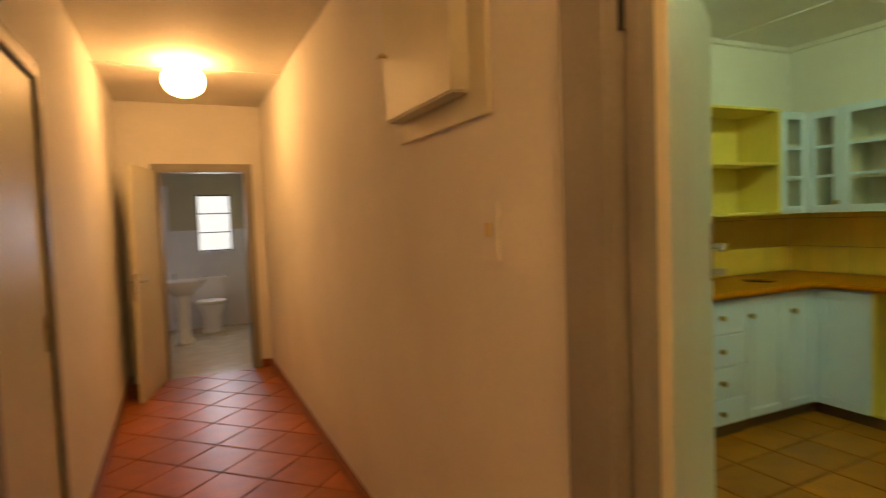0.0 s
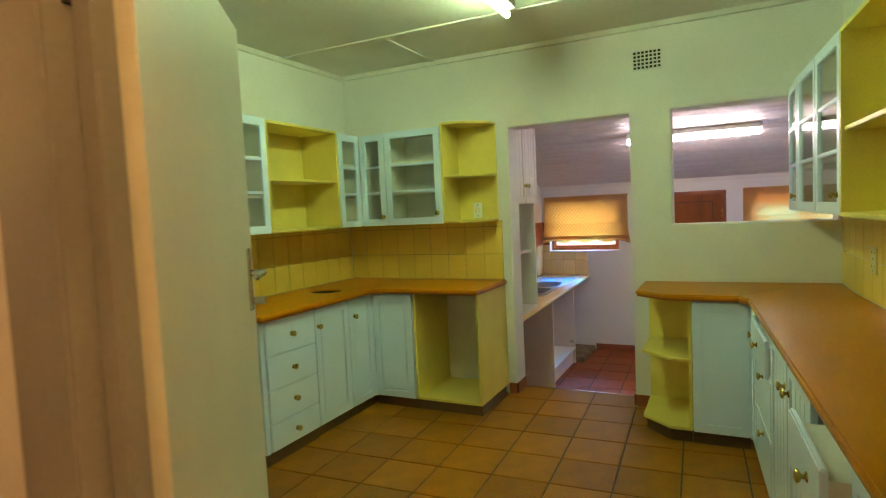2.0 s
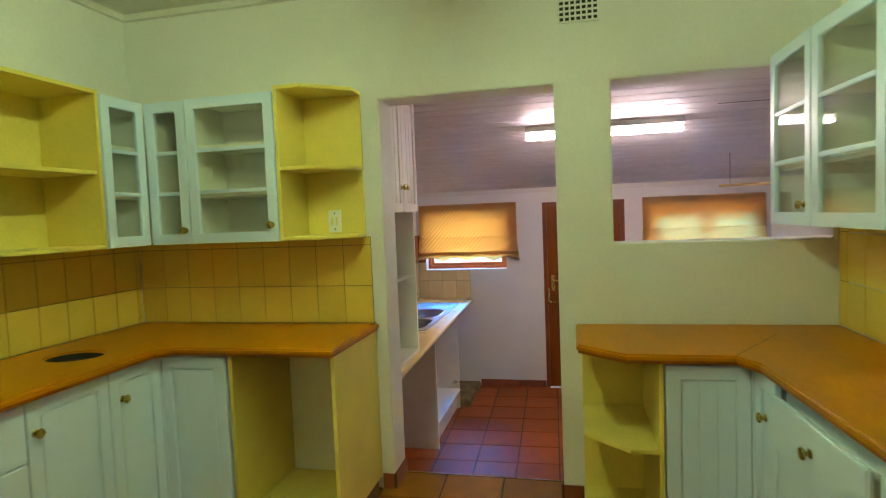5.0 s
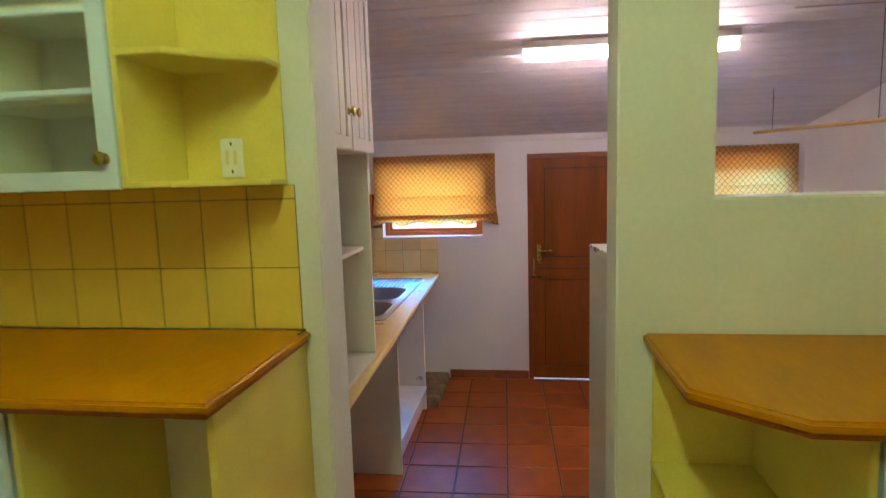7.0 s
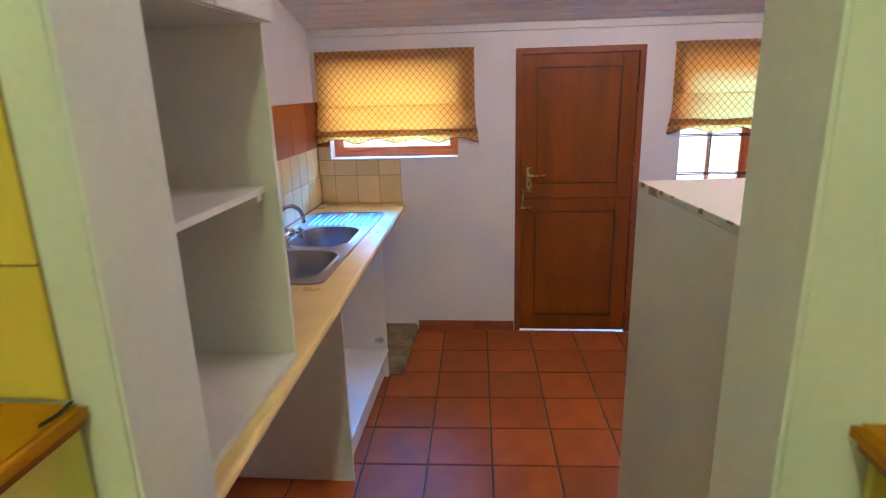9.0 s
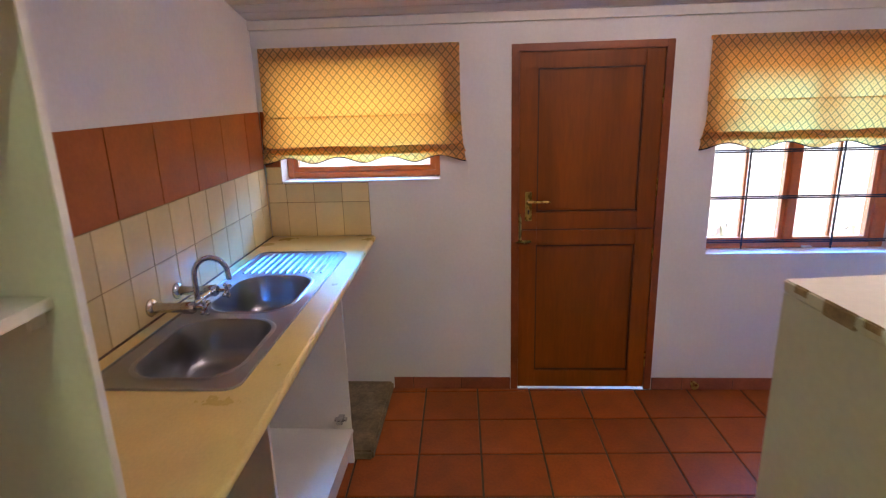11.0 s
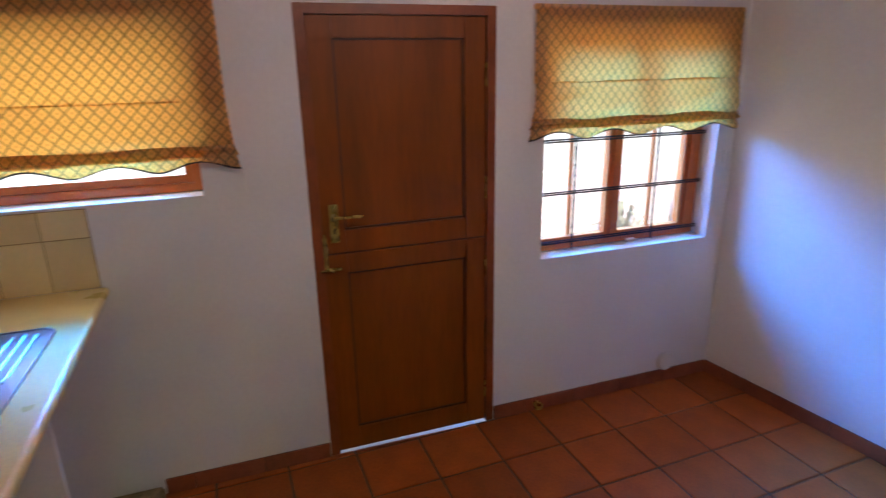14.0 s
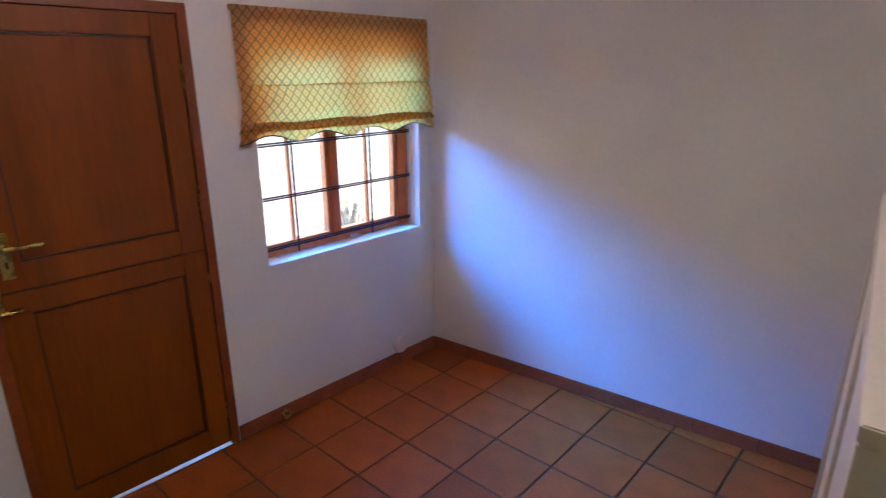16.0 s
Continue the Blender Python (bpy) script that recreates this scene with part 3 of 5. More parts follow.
part("drawer_box", to_face(boxes(((3.16, -0.30, 0.67), (3.70, 0.0, 0.80)), bevel=0.001), "+y", YR + 0.022), MELAMINE, dr)
for za, zb, kz in ((0.375, 0.645, 0.60), (0.08, 0.365, 0.315)):
    fit_door(dr, "+y", YR, 3.142, 3.72, za, zb, "flat", (3.40, kz), "drawer_front")
kick(dr, "+y", YR, 3.137, 3.725)
for u0, u1, k in ((2.69, 3.132, (2.735, 0.755)), (2.25, 2.685, (2.640, 0.755)), (1.35, 1.795, (1.75, 0.755))):
    c = cabinet("base_cabinet", "+y", YR, u0, u1, LOW, HIGH, 0.49, "white base cabinet with a grooved door and brass knob", G3, solid=True)
    fit_door(c, "+y", YR, u0 + 0.003, u1 - 0.003, LOW + 0.005, 0.868, "groove", k)
    kick(c, "+y", YR, u0, u1)

dr = cabinet("drawer_cabinet", "+y", YR, 1.80, 2.245, LOW, HIGH, 0.49, "white unit with a drawer standing open", G3, solid=True)
fit_door(dr, "+y", YR + 0.06, 1.803, 2.242, 0.665, 0.835, "flat", (1.95, 0.75), "drawer_front")
part("drawer_box", to_face(boxes(((1.83, -0.30, 0.68), (2.215, 0.0, 0.80)), bevel=0.001), "+y", YR + 0.06), MELAMINE, dr)
fit_door(dr, "+y", YR, 1.803, 2.242, LOW + 0.005, 0.655, "groove", (1.85, 0.60))
kick(dr, "+y", YR, 1.80, 2.245)
bm = rod(bmesh.new(), (4.515, 2.49, 0.9195), (4.48, 2.485, 0.9195), 0.003, 6)
rod(bm, (4.48, 2.485, 0.9195), (4.455, 2.49, 0.9195), 0.003, 6)
whole("loose_cable", bm, BLACK_IRON, "short dark cable at the worktop end", "cable")

# worktops


def inset(poly, d):
    out, n = [], len(poly)
    for i in range(n):
        p, q, r = Vector(poly[i - 1]), Vector(poly[i]), Vector(poly[(i + 1) % n])
        a, b = (q - p).normalized(), (r - q).normalized()
        na, nb = Vector((-a.y, a.x)), Vector((-b.y, b.x))
        k = d / max(0.2, 1 + na.dot(nb))
        out.append(tuple(q + (na + nb) * k))
    return out


def ccw(poly):
    s = sum(poly[i - 1][0] * poly[i][1] - poly[i][0] * poly[i - 1][1] for i in range(len(poly)))
    return poly if s > 0 else poly[::-1]


def worktop(label, poly, holes=()):
    poly = ccw(poly)
    t = thing("worktop", (sum(p[0] for p in poly) / len(poly), sum(p[1] for p in poly) / len(poly), 0.8785), label, "worktop")
    part("top_board", board(poly, holes, 0.8935, 0.916, 0.008), WORKTOP, t)
    part("edge_moulding", board(inset(poly, 0.007), holes, 0.8785, 0.893, 0.0), WORKTOP_EDGE, t, "darker moulded edge")
    return t


ring = [(3.73 + 0.105 * math.cos(a * math.pi / 14), 3.64 + 0.125 * math.sin(a * math.pi / 14)) for a in range(28)]
worktop("orange varnished wooden worktop with a round hole", [(2.72, 3.945), (2.72, 3.325), (3.84, 3.325), (3.905, 3.26), (3.905, 2.475), (4.523, 2.475), (4.523, 3.945)], [ring])
wt = worktop("orange varnished wooden worktop running round the corner", [(4.523, 0.267), (4.523, 1.44), (4.066, 1.44), (3.905, 1.256), (3.905, 0.86), (3.80, skew(3.8, 0.828)), (1.28, skew(1.28, 0.822)), (1.28, skew(1.28, 0.267)), (4.1, 0.267)])
part("joint_line", prism([(3.912, 0.856), (3.915, 0.859), (4.302, 0.602), (4.300, 0.599)], 0.9161, 0.9166), KICK, wt, "dark joint between two boards")
# dark ring and sheet that paint the shade inside the worktop hole
rim_in = [(3.73 + 0.103 * math.cos(a * math.pi / 14), 3.64 + 0.123 * math.sin(a * math.pi / 14)) for a in range(28)]
cup = board([(3.73 + 0.1045 * math.cos(a * math.pi / 14), 3.64 + 0.1245 * math.sin(a * math.pi / 14)) for a in range(28)], [rim_in], 0.8787, 0.905, 0.0)
add_box(cup, (3.61, 3.50, 0.8781), (3.85, 3.78, 0.8784))
whole("hob_recess", cup, DARK, "dark liner and sheet painted as the shade in the worktop hole", "recess", at=(3.73, 3.64, 0.878))

# wall units
UZ0, UZ1 = 1.385, 2.138
YU, XU, YV = 3.62, 4.235, 0.552
c = cabinet("wall_cabinet", "-y", YU, 2.735, 3.155, UZ0, UZ1, 0.325, "white glazed wall cabinet with a brass knob", G2, shelves=(1.63, 1.88))
fit_door(c, "-y", YU, 2.737, 3.153, UZ0, UZ1, "glass", (2.768, 1.455))
cabinet("open_shelf", "-y", YU - 0.012, 3.16, 3.93, UZ0, UZ1 - 0.005, 0.335, "open yellow wall shelf with two bays", G2, UNIT_YELLOW, shelves=(1.745,))
c = cabinet("corner_wall_cabinet", "-y", YU, 3.935, 4.22, UZ0, UZ1 - 0.02, 0.325, "white corner wall cabinet with two narrow glazed doors", G2, shelves=(1.63, 1.88))
fit_door(c, "-y", YU, 3.937, 4.212, UZ0, UZ1 - 0.02, "glass")
carcass(c, "-x", XU, 3.366, 3.60, UZ0 + 0.001, UZ1 - 0.021, 0.30, UNIT_WHITE)
fit_door(c, "-x", XU, 3.366, 3.598, UZ0, UZ1 - 0.02, "glass", (3.392, 1.455))
c = cabinet("wall_cabinet", "-x", XU, 2.868, 3.362, UZ0, UZ1 - 0.015, 0.305, "white glazed wall cabinet with a brass knob", G2, shelves=(1.63, 1.88))
fit_door(c, "-x", XU, 2.870, 3.360, UZ0, UZ1 - 0.015, "glass", (2.902, 1.468))
c = thing("end_shelf", (4.38, 2.62, UZ0), "open yellow end shelf with cut corners", "shelf", G2)


def upper_end(g=0.0):
    return [(4.523, 2.864), (4.222, 2.864), (4.222, 2.72), (4.40, 2.520), (4.523, 2.520)]


for z in (UZ0, 1.735, UZ1 - 0.005):
    part("shelf", prism(upper_end(), z, z + 0.018, 0.003), UNIT_YELLOW, c)
part("side_panel", boxes(slab(4.225, 4.52, 2.848, 2.865, UZ0 + 0.018, UZ1 - 0.006)), UNIT_YELLOW, c)
part("back_panel", boxes(slab(4.512, 4.524, 2.523, 2.847, UZ0 + 0.018, UZ1 - 0.006)), UNIT_YELLOW, c)

for u0, u1, k, lab in ((4.075, 4.522, (4.135, 1.47), "white glazed wall cabinet over the hatch corner"), (3.595, 4.070, None, "white glazed wall cabinet in the row"), (3.110, 3.590, (3.155, 1.47), "white glazed wall cabinet with a brass knob")):
    c = cabinet("wall_cabinet", "+y", YV - 0.019, u0, u1, UZ0, UZ1, 0.25, lab, G4, shelves=(1.63, 1.88))
    fit_door(c, "+y", YV - 0.019, u0 + 0.002, u1 - 0.002, UZ0, UZ1, "glass", k)
cabinet("open_shelf", "+y", YV, 2.23, 3.105, UZ0 - 0.005, UZ1, 0.268, "open yellow wall shelf with two bays", G4, UNIT_YELLOW, shelves=(1.735,))
cabinet("open_shelf", "+y", YV, 1.35, 2.225, UZ0 - 0.005, UZ1, 0.268, "open yellow wall shelf with two bays", G4, UNIT_YELLOW, shelves=(1.735,))

# ---- electrical fittings ----


def plate(name, face, at, u0, u1, z0, z1, label, category, toggles=(), holes=(), rocker_mat=None, mat=None):
    um, zm = (u0 + u1) / 2, (z0 + z1) / 2
    t = thing(name, (at, um, zm) if face[1] == "x" else (um, at, zm), label, category)
    part("cover_plate", to_face(boxes(((u0, 0.0, z0), (u1, 0.009, z1)), bevel=0.003), face, at), mat or PLASTIC, t)
    for a, b, za, zb in toggles:
        part("rocker", to_face(boxes(((a, 0.009, za), (b, 0.014, zb)), bevel=0.002), face, at), rocker_mat or PLASTIC, t)
    for a, z in holes:
        # black block on the plate as the shade of a hole
        part("socket_hole", to_face(boxes(((a - 0.003, 0.008, z - 0.005), (a + 0.003, 0.0095, z + 0.005))), face, at), DARK, t)
    return t


plate("wall_switch", "-x", 4.512, 2.655, 2.728, 1.412, 1.532, "white double wall switch inside the end shelf", "switch", ((2.672, 2.684, 1.45, 1.495), (2.698, 2.71, 1.45, 1.495)), ((2.691, 1.515), (2.691, 1.43)), rocker_mat=SOCKET)
plate("wall_socket", "-y", 3.943, 2.86, 2.98, 1.07, 1.19, "cream double wall socket on the tiles", "socket", holes=((2.89, 1.15), (2.89, 1.11), (2.95, 1.15), (2.95, 1.11), (2.92, 1.17)), mat=SOCKET)
plate("wall_socket", "+y", 0.269, 3.72, 3.82, 1.06, 1.20, "cream double wall socket on the tiles", "socket", holes=((3.75, 1.17), (3.79, 1.17), (3.77, 1.14), (3.75, 1.10), (3.79, 1.10), (3.77, 1.08)), mat=SOCKET)
sw = plate("light_switch", "-x", HX1, 2.219, 2.324, 1.323, 1.491, "cream light switch plate on the hall wall", "switch", ((2.254, 2.288, 1.388, 1.428),), rocker_mat=SOCKET)

# vent in the wall above the opening
v = thing("air_vent", (4.52, 1.39, 2.457), "white air vent with small square holes", "vent")
pr = []
for i in range(8):
    pr.append(((1.293 + i * 0.0266, 0, 2.389), (1.293 + i * 0.0266 + 0.0085, 0.008, 2.525)))
for i in range(6):
    pr.append(((1.293, 0.001, 2.389 + i * 0.0255), (1.488, 0.0072, 2.389 + i * 0.0255 + 0.0085)))
part("grid", to_face(boxes(*pr), "-x", KX1 - 0.002), PLASTER, v)
# black sheet that paints the shade behind the vent grid
part("backing", to_face(boxes(((1.293, 0.0002, 2.389), (1.488, 0.001, 2.525))), "-x", KX1 - 0.002), DARK, v)


def tube_lamp(name, a, b, down, glow_mat, label):
    """A fluorescent batten with its tube and two lamp holders."""
    a, b, d = Vector(a), Vector(b), Vector(down).normalized()
    t = thing(name, (a + b) / 2, label, "ceiling light")
    along = (b - a).normalized()
    side = along.cross(d)
    m = Matrix((along, side, -d)).transposed().to_4x4()
    m.translation = (a + b) / 2
    n = (b - a).length / 2
    bm = boxes(((-n, -0.05, 0.0), (n, 0.05, 0.045)), bevel=0.004)
    bm.transform(m)
    part("batten", bm, PLASTIC, t)
    for s in (-1, 1):
        bm = boxes(((s * n - 0.006, -0.013, -0.046), (s * n + 0.006, 0.013, 0.0)), bevel=0.002)
        bm.transform(m)
        part("lamp_holder", bm, PLASTIC, t)
    bm = rod(bmesh.new(), (-n + 0.012, 0, -0.034), (n - 0.012, 0, -0.034), 0.017, 14)
    bm.transform(m)
    part("tube", bm, glow_mat, t, "lit fluorescent tube", smooth=True)
    return t


tube_lamp("tube_lamp", (2.37, 2.06, 2.652), (3.58, 2.06, 2.652), (0, 0, -1), TUBE, "lit fluorescent tube on the kitchen ceiling")

# ceiling battens and cornice
whole("trim_kitchen_battens", boxes(slab(3.722, 3.762, KY0, KY1, KZ - 0.010, KZ - 0.0005), slab(3.763, KX1, 3.02, 3.06, KZ - 0.0095, KZ - 0.0005), slab(1.30, 1.34, KY0, KY1, KZ - 0.010, KZ - 0.0005)), CEIL_PAINT, "painted cover strips on the ceiling", "trim", "structure")


def cornice(pairs, name):
    bm = bmesh.new()
    for lo, hi in pairs:
        add_box(bm, lo, hi)
    return whole(name, bm, CEIL_PAINT, "small painted cornice", "trim", "structure")


cornice([slab(KX1 - 0.03, KX1, KY0, KY1, KZ - 0.036, KZ - 0.0006), slab(KX0, KX1 - 0.03, KY1 - 0.03, KY1, KZ - 0.036, KZ - 0.0006), slab(KX0, KX1 - 0.03, KY0, KY0 + 0.03, KZ - 0.036, KZ - 0.0006)], "trim_kitchen_cornice")

# ---- hall ----
# door frame of the kitchen doorway and its open door
fr = thing("door_frame", (0.865, 1.30, 0), "brown painted steel door frame", "door frame")
part("jamb", boxes(slab(HX1 - 0.045, HX1 + 0.012, 1.742, JY1 + 0.012, 0, JZ + 0.05), slab(HX1 + 0.0125, KX0, 1.79, JY1 - 0.001, 0, JZ + 0.05), bevel=0.006), JAMB_PAINT, fr)
part("door_stop", boxes(slab(HX1 - 0.006, HX1 + 0.030, 1.688, 1.733, 0, JZ + 0.02), slab(HX1 + 0.0125, HX1 + 0.05, 1.733, 1.789, 0, JZ + 0.02), bevel=0.004), JAMB_PAINT, fr)
part("jamb", boxes(slab(HX1 - 0.012, KX0 + 0.012, JY0 - 0.045, JY0 + 0.030, 0, JZ + 0.05), bevel=0.004), JAMB_PAINT, fr)
part("head", boxes(slab(HX1 - 0.012, KX0 + 0.012, JY0 + 0.03, 1.685, JZ - 0.03, JZ + 0.05), bevel=0.004), JAMB_PAINT, fr)
part("hinge", rod(bmesh.new(), (HX1 - 0.004, 1.738, 1.79), (HX1 - 0.004, 1.738, 1.87), 0.009), BLACK_IRON, fr, "dark steel hinge")


def leaf_door(name, at, angle, width, height, mat, label, handle_z, face_sign=1, metal=None, kind=""):
    """A plain flush door, hinged at `at`, opened to `angle`."""
    d = tagged(new(name), label, "door", kind=kind)
    d.location = (0, 0, 0)
    part("leaf", boxes(((0.004, -0.020, 0.008), (width, 0.020, height)), bevel=0.003), mat, d)
    for s in (-1, 1):
        part("handle_plate", boxes(((width - 0.085, s * 0.020, handle_z - 0.075), (width - 0.043, s * 0.025, handle_z + 0.10)), bevel=0.002), metal or CHROME, d)
        bm = rod(bmesh.new(), (width - 0.064, s * 0.025, handle_z + 0.03), (width - 0.064, s * 0.062, handle_z + 0.03), 0.009)
        rod(bm, (width - 0.064, s * 0.058, handle_z + 0.03), (width - 0.175, s * 0.058, handle_z + 0.028), 0.009)
        ball(bm, (width - 0.175, s * 0.058, handle_z + 0.028), 0.009)
        ball(bm, (width - 0.064, s * 0.058, handle_z + 0.03), 0.0095)
        part("handle", bm, metal or CHROME, d, "lever handle", smooth=True)
    part("latch", boxes(((width - 0.001, -0.011, handle_z - 0.12), (width + 0.003, 0.011, handle_z + 0.10))), metal or CHROME, d)
    d.matrix_world = pose(*at, 0, 0, angle)
    return d


kd = leaf_door("kitchen_door", (0.822, 1.700, 0), 35.0, 0.82, 2.02, DOOR_PAINT, "cream painted flush door standing open", 1.30)
part_key = boxes(((0.753, -0.060, 1.242), (0.759, -0.026, 1.262)))
me_key = mesh_of("key", part_key, CHROME)
key = new("key", me_key)
key.parent = kd
key["label"] = "small key in the lock"

# distribution board
db = thing("distribution_board", (HX1, 2.58, 2.0), "cream painted fuse box with a lifted cover", "fuse box")
part("back_plate", boxes(slab(HX1 - 0.012, HX1, 2.245, 2.925, 1.725, 2.42), bevel=0.003), DOOR_PAINT, db)
part("cover", boxes(slab(HX1 - 0.075, HX1 - 0.014, 2.34, 2.90, 1.80, 2.37), bevel=0.006), DOOR_PAINT, db)
bm = rod(bmesh.new(), (HX1 - 0.075, 2.87, 2.035), (HX1 - 0.10, 2.87, 2.035), 0.006)
rod(bm, (HX1 - 0.098, 2.90, 2.035), (HX1 - 0.098, 2.84, 2.035), 0.005)
part("catch", bm, BRASS, db, "small brass catch")

# ceiling globe lamps; the second one is an unseen addition
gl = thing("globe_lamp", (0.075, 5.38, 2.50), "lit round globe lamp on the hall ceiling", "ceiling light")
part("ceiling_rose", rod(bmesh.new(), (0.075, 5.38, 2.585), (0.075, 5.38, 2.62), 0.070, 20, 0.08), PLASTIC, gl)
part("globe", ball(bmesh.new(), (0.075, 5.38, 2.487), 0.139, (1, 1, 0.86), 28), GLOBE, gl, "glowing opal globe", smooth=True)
# copy added out of view to brighten the near hall wall
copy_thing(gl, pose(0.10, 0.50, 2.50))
whole("trim_hall_batten", boxes(slab(HX0, HX1, 5.53, 5.57, HZ - 0.010, HZ - 0.0005)), CEIL_PAINT, "painted cover strip on the ceiling", "trim", "structure")

# side door in the left wall
d = tagged(new("door_side"), "cream side door in a tan frame", "door", kind="structure")
for nm, lo, hi in (("jamb", (HX0 - 0.10, DL1, 0), (HX0 + 0.012, DL1 + 0.07, 2.12)), ("jamb", (HX0 - 0.10, DL0 - 0.07, 0), (HX0 + 0.012, DL0, 2.12)), ("head", (HX0 - 0.10, DL0, 2.05), (HX0 + 0.012, DL1, 2.12))):
    part(nm, boxes((lo, hi), bevel=0.004), JAMB_PAINT, d)
part("leaf", boxes(slab(HX0 - 0.045, HX0 - 0.006, DL0 + 0.003, DL1 - 0.003, 0.01, 2.045), bevel=0.003), DOOR_PAINT, d)
part("strike_plate", boxes(slab(HX0 - 0.0055, HX0 - 0.001, DL1 - 0.09, DL1 - 0.03, 0.98, 1.12)), BRASS, d)

# bathroom doorway, door and fittings
d = tagged(new("door_bathroom"), "tan door frame of the bathroom", "door", kind="structure")
for nm, lo, hi in (("jamb", (BD0 - 0.055, HY1 - 0.02, 0), (BD0 + 0.02, HY1 + 0.17, BDZ + 0.06)), ("jamb", (BD1 - 0.02, HY1 - 0.02, 0), (BD1 + 0.055, HY1 + 0.17, BDZ + 0.06)), ("head", (BD0 + 0.02, HY1 - 0.02, BDZ - 0.02), (BD1 - 0.02, HY1 + 0.17, BDZ + 0.06))):
    part(nm, boxes((lo, hi), bevel=0.004), JAMB_PAINT, d)
leaf_door("bathroom_door", (-0.20, HY1 - 0.025, 0), -103, 0.74, 1.98, DOOR_PAINT, "cream painted bathroom door standing open into the hall", 0.98)

bn = thing("wash_basin", (-0.02, 8.70, 0), "white pedestal wash basin", "basin")
bm = bmesh.new()
turned(bm, [(0.10, 0), (0.105, 0.03), (0.08, 0.08), (0.07, 0.45), (0.09, 0.60)], (-0.02, 8.70, 0), "z", 18)
part("pedestal", bm, PORCELAIN, bn, smooth=True)
bm = bmesh.new()
turned(bm, [(0.11, 0.60), (0.22, 0.70), (0.27, 0.76), (0.27, 0.785), (0.245, 0.785), (0.20, 0.73), (0.05, 0.66)], (-0.02, 8.70, 0), "z", 24)
part("bowl", bm, PORCELAIN, bn, smooth=True)
bm = rod(bmesh.new(), (-0.10, 8.86, 0.78), (-0.10, 8.86, 0.86), 0.012)
part("tap", bm, CHROME, bn)
wc = thing("toilet", (0.34, 9.45, 0), "white toilet with its lid down", "toilet")
bm = bmesh.new()
turned(bm, [(0.12, 0), (0.13, 0.02), (0.10, 0.12), (0.12, 0.25), (0.185, 0.38), (0.19, 0.40)], (0.34, 9.30, 0), "z", 20)
part("bowl", bm, PORCELAIN, wc, smooth=True)
bm = bmesh.new()
turned(bm, [(0.195, 0.405), (0.20, 0.42), (0.195, 0.44), (0.10, 0.45)], (0.34, 9.30, 0), "z", 20)
part("lid", bm, PLASTIC, wc, smooth=True)
part("cistern", boxes(slab(0.13, 0.55, 9.54, 9.73, 0.36, 0.74), bevel=0.02), PORCELAIN, wc, smooth=True)
whole("shower_curtain", boxes(*[slab(-0.52 + 0.05 * i, -0.475 + 0.05 * i, 8.96 + 0.02 * (i % 2), 8.985 + 0.02 * (i % 2), 0.35, 1.98) for i in range(8)], bevel=0.008), BATH_TILE, "pale bathroom curtain hanging in folds", "curtain")
w = tagged(new("window_bathroom"), "dark framed bathroom window with three panes", "window", kind="structure")
part("window_frame", boxes(slab(WB[0], WB[0] + 0.02, BY1 + 0.03, BY1 + 0.07, WB[2], WB[3]), slab(WB[1] - 0.02, WB[1], BY1 + 0.03, BY1 + 0.07, WB[2], WB[3]),
                           slab(WB[0] + 0.02, WB[1] - 0.02, BY1 + 0.03, BY1 + 0.07, WB[2], WB[2] + 0.02), slab(WB[0] + 0.02, WB[1] - 0.02, BY1 + 0.03, BY1 + 0.07, WB[3] - 0.02, WB[3])), BLACK_IRON, w)
h3 = (WB[3] - WB[2]) / 3
for k in (1, 2):
    part("glazing_bar", boxes(slab(WB[0] + 0.02, WB[1] - 0.02, BY1 + 0.035, BY1 + 0.065, WB[2] + k * h3 - 0.008, WB[2] + k * h3 + 0.008)), BLACK_IRON, w)
for k in range(3):
    p = part("pane", boxes(slab(WB[0] + 0.02, WB[1] - 0.02, BY1 + 0.048, BY1 + 0.052, WB[2] + k * h3 + 0.01, WB[2] + (k + 1) * h3 - 0.01)), GLASS, w)
    p.visible_shadow = False

# ---- laundry ----
CT = 0.545


def front(x):
    """Front line of the laundry worktop."""
    return 2.470 + (x - 4.76) * 0.029


# sink outlines


def rounded(x0, x1, y0, y1, r, n=5):
    pts = []
    for cx, cy, a0 in ((x1 - r, y1 - r, 0), (x0 + r, y1 - r, 90), (x0 + r, y0 + r, 180), (x1 - r, y0 + r, 270)):
        for i in range(n + 1):
            a = radians(a0 + 90 * i / n)
            pts.append((cx + r * math.cos(a), cy + r * math.sin(a)))
    return pts


SK = (6.08, 7.53, 2.625, 3.095)
BOWLS = ((6.15, 6.60, 2.675, 3.015), (6.675, 7.12, 2.685, 3.015))
ct = thing("sink_worktop", (6.3, 2.8, CT - 0.04), "butter yellow laminate worktop with a rounded front", "worktop")
cut = rounded(SK[0] + 0.015, SK[1] - 0.015, SK[2] + 0.015, SK[3] - 0.015, 0.04)
part("top_board", board(ccw([(4.742, 3.163), (4.742, front(4.742)), (7.888, front(7.888)), (7.888, 3.163)]), [cut], CT - 0.036, CT, 0.0), LAMINATE, ct)
bm = bmesh.new()
rod(bm, (4.742, front(4.742) + 0.001, CT - 0.018), (7.887, front(7.888) + 0.001, CT - 0.018), 0.0175, 14)
part("rounded_edge", bm, LAMINATE, ct, smooth=True)

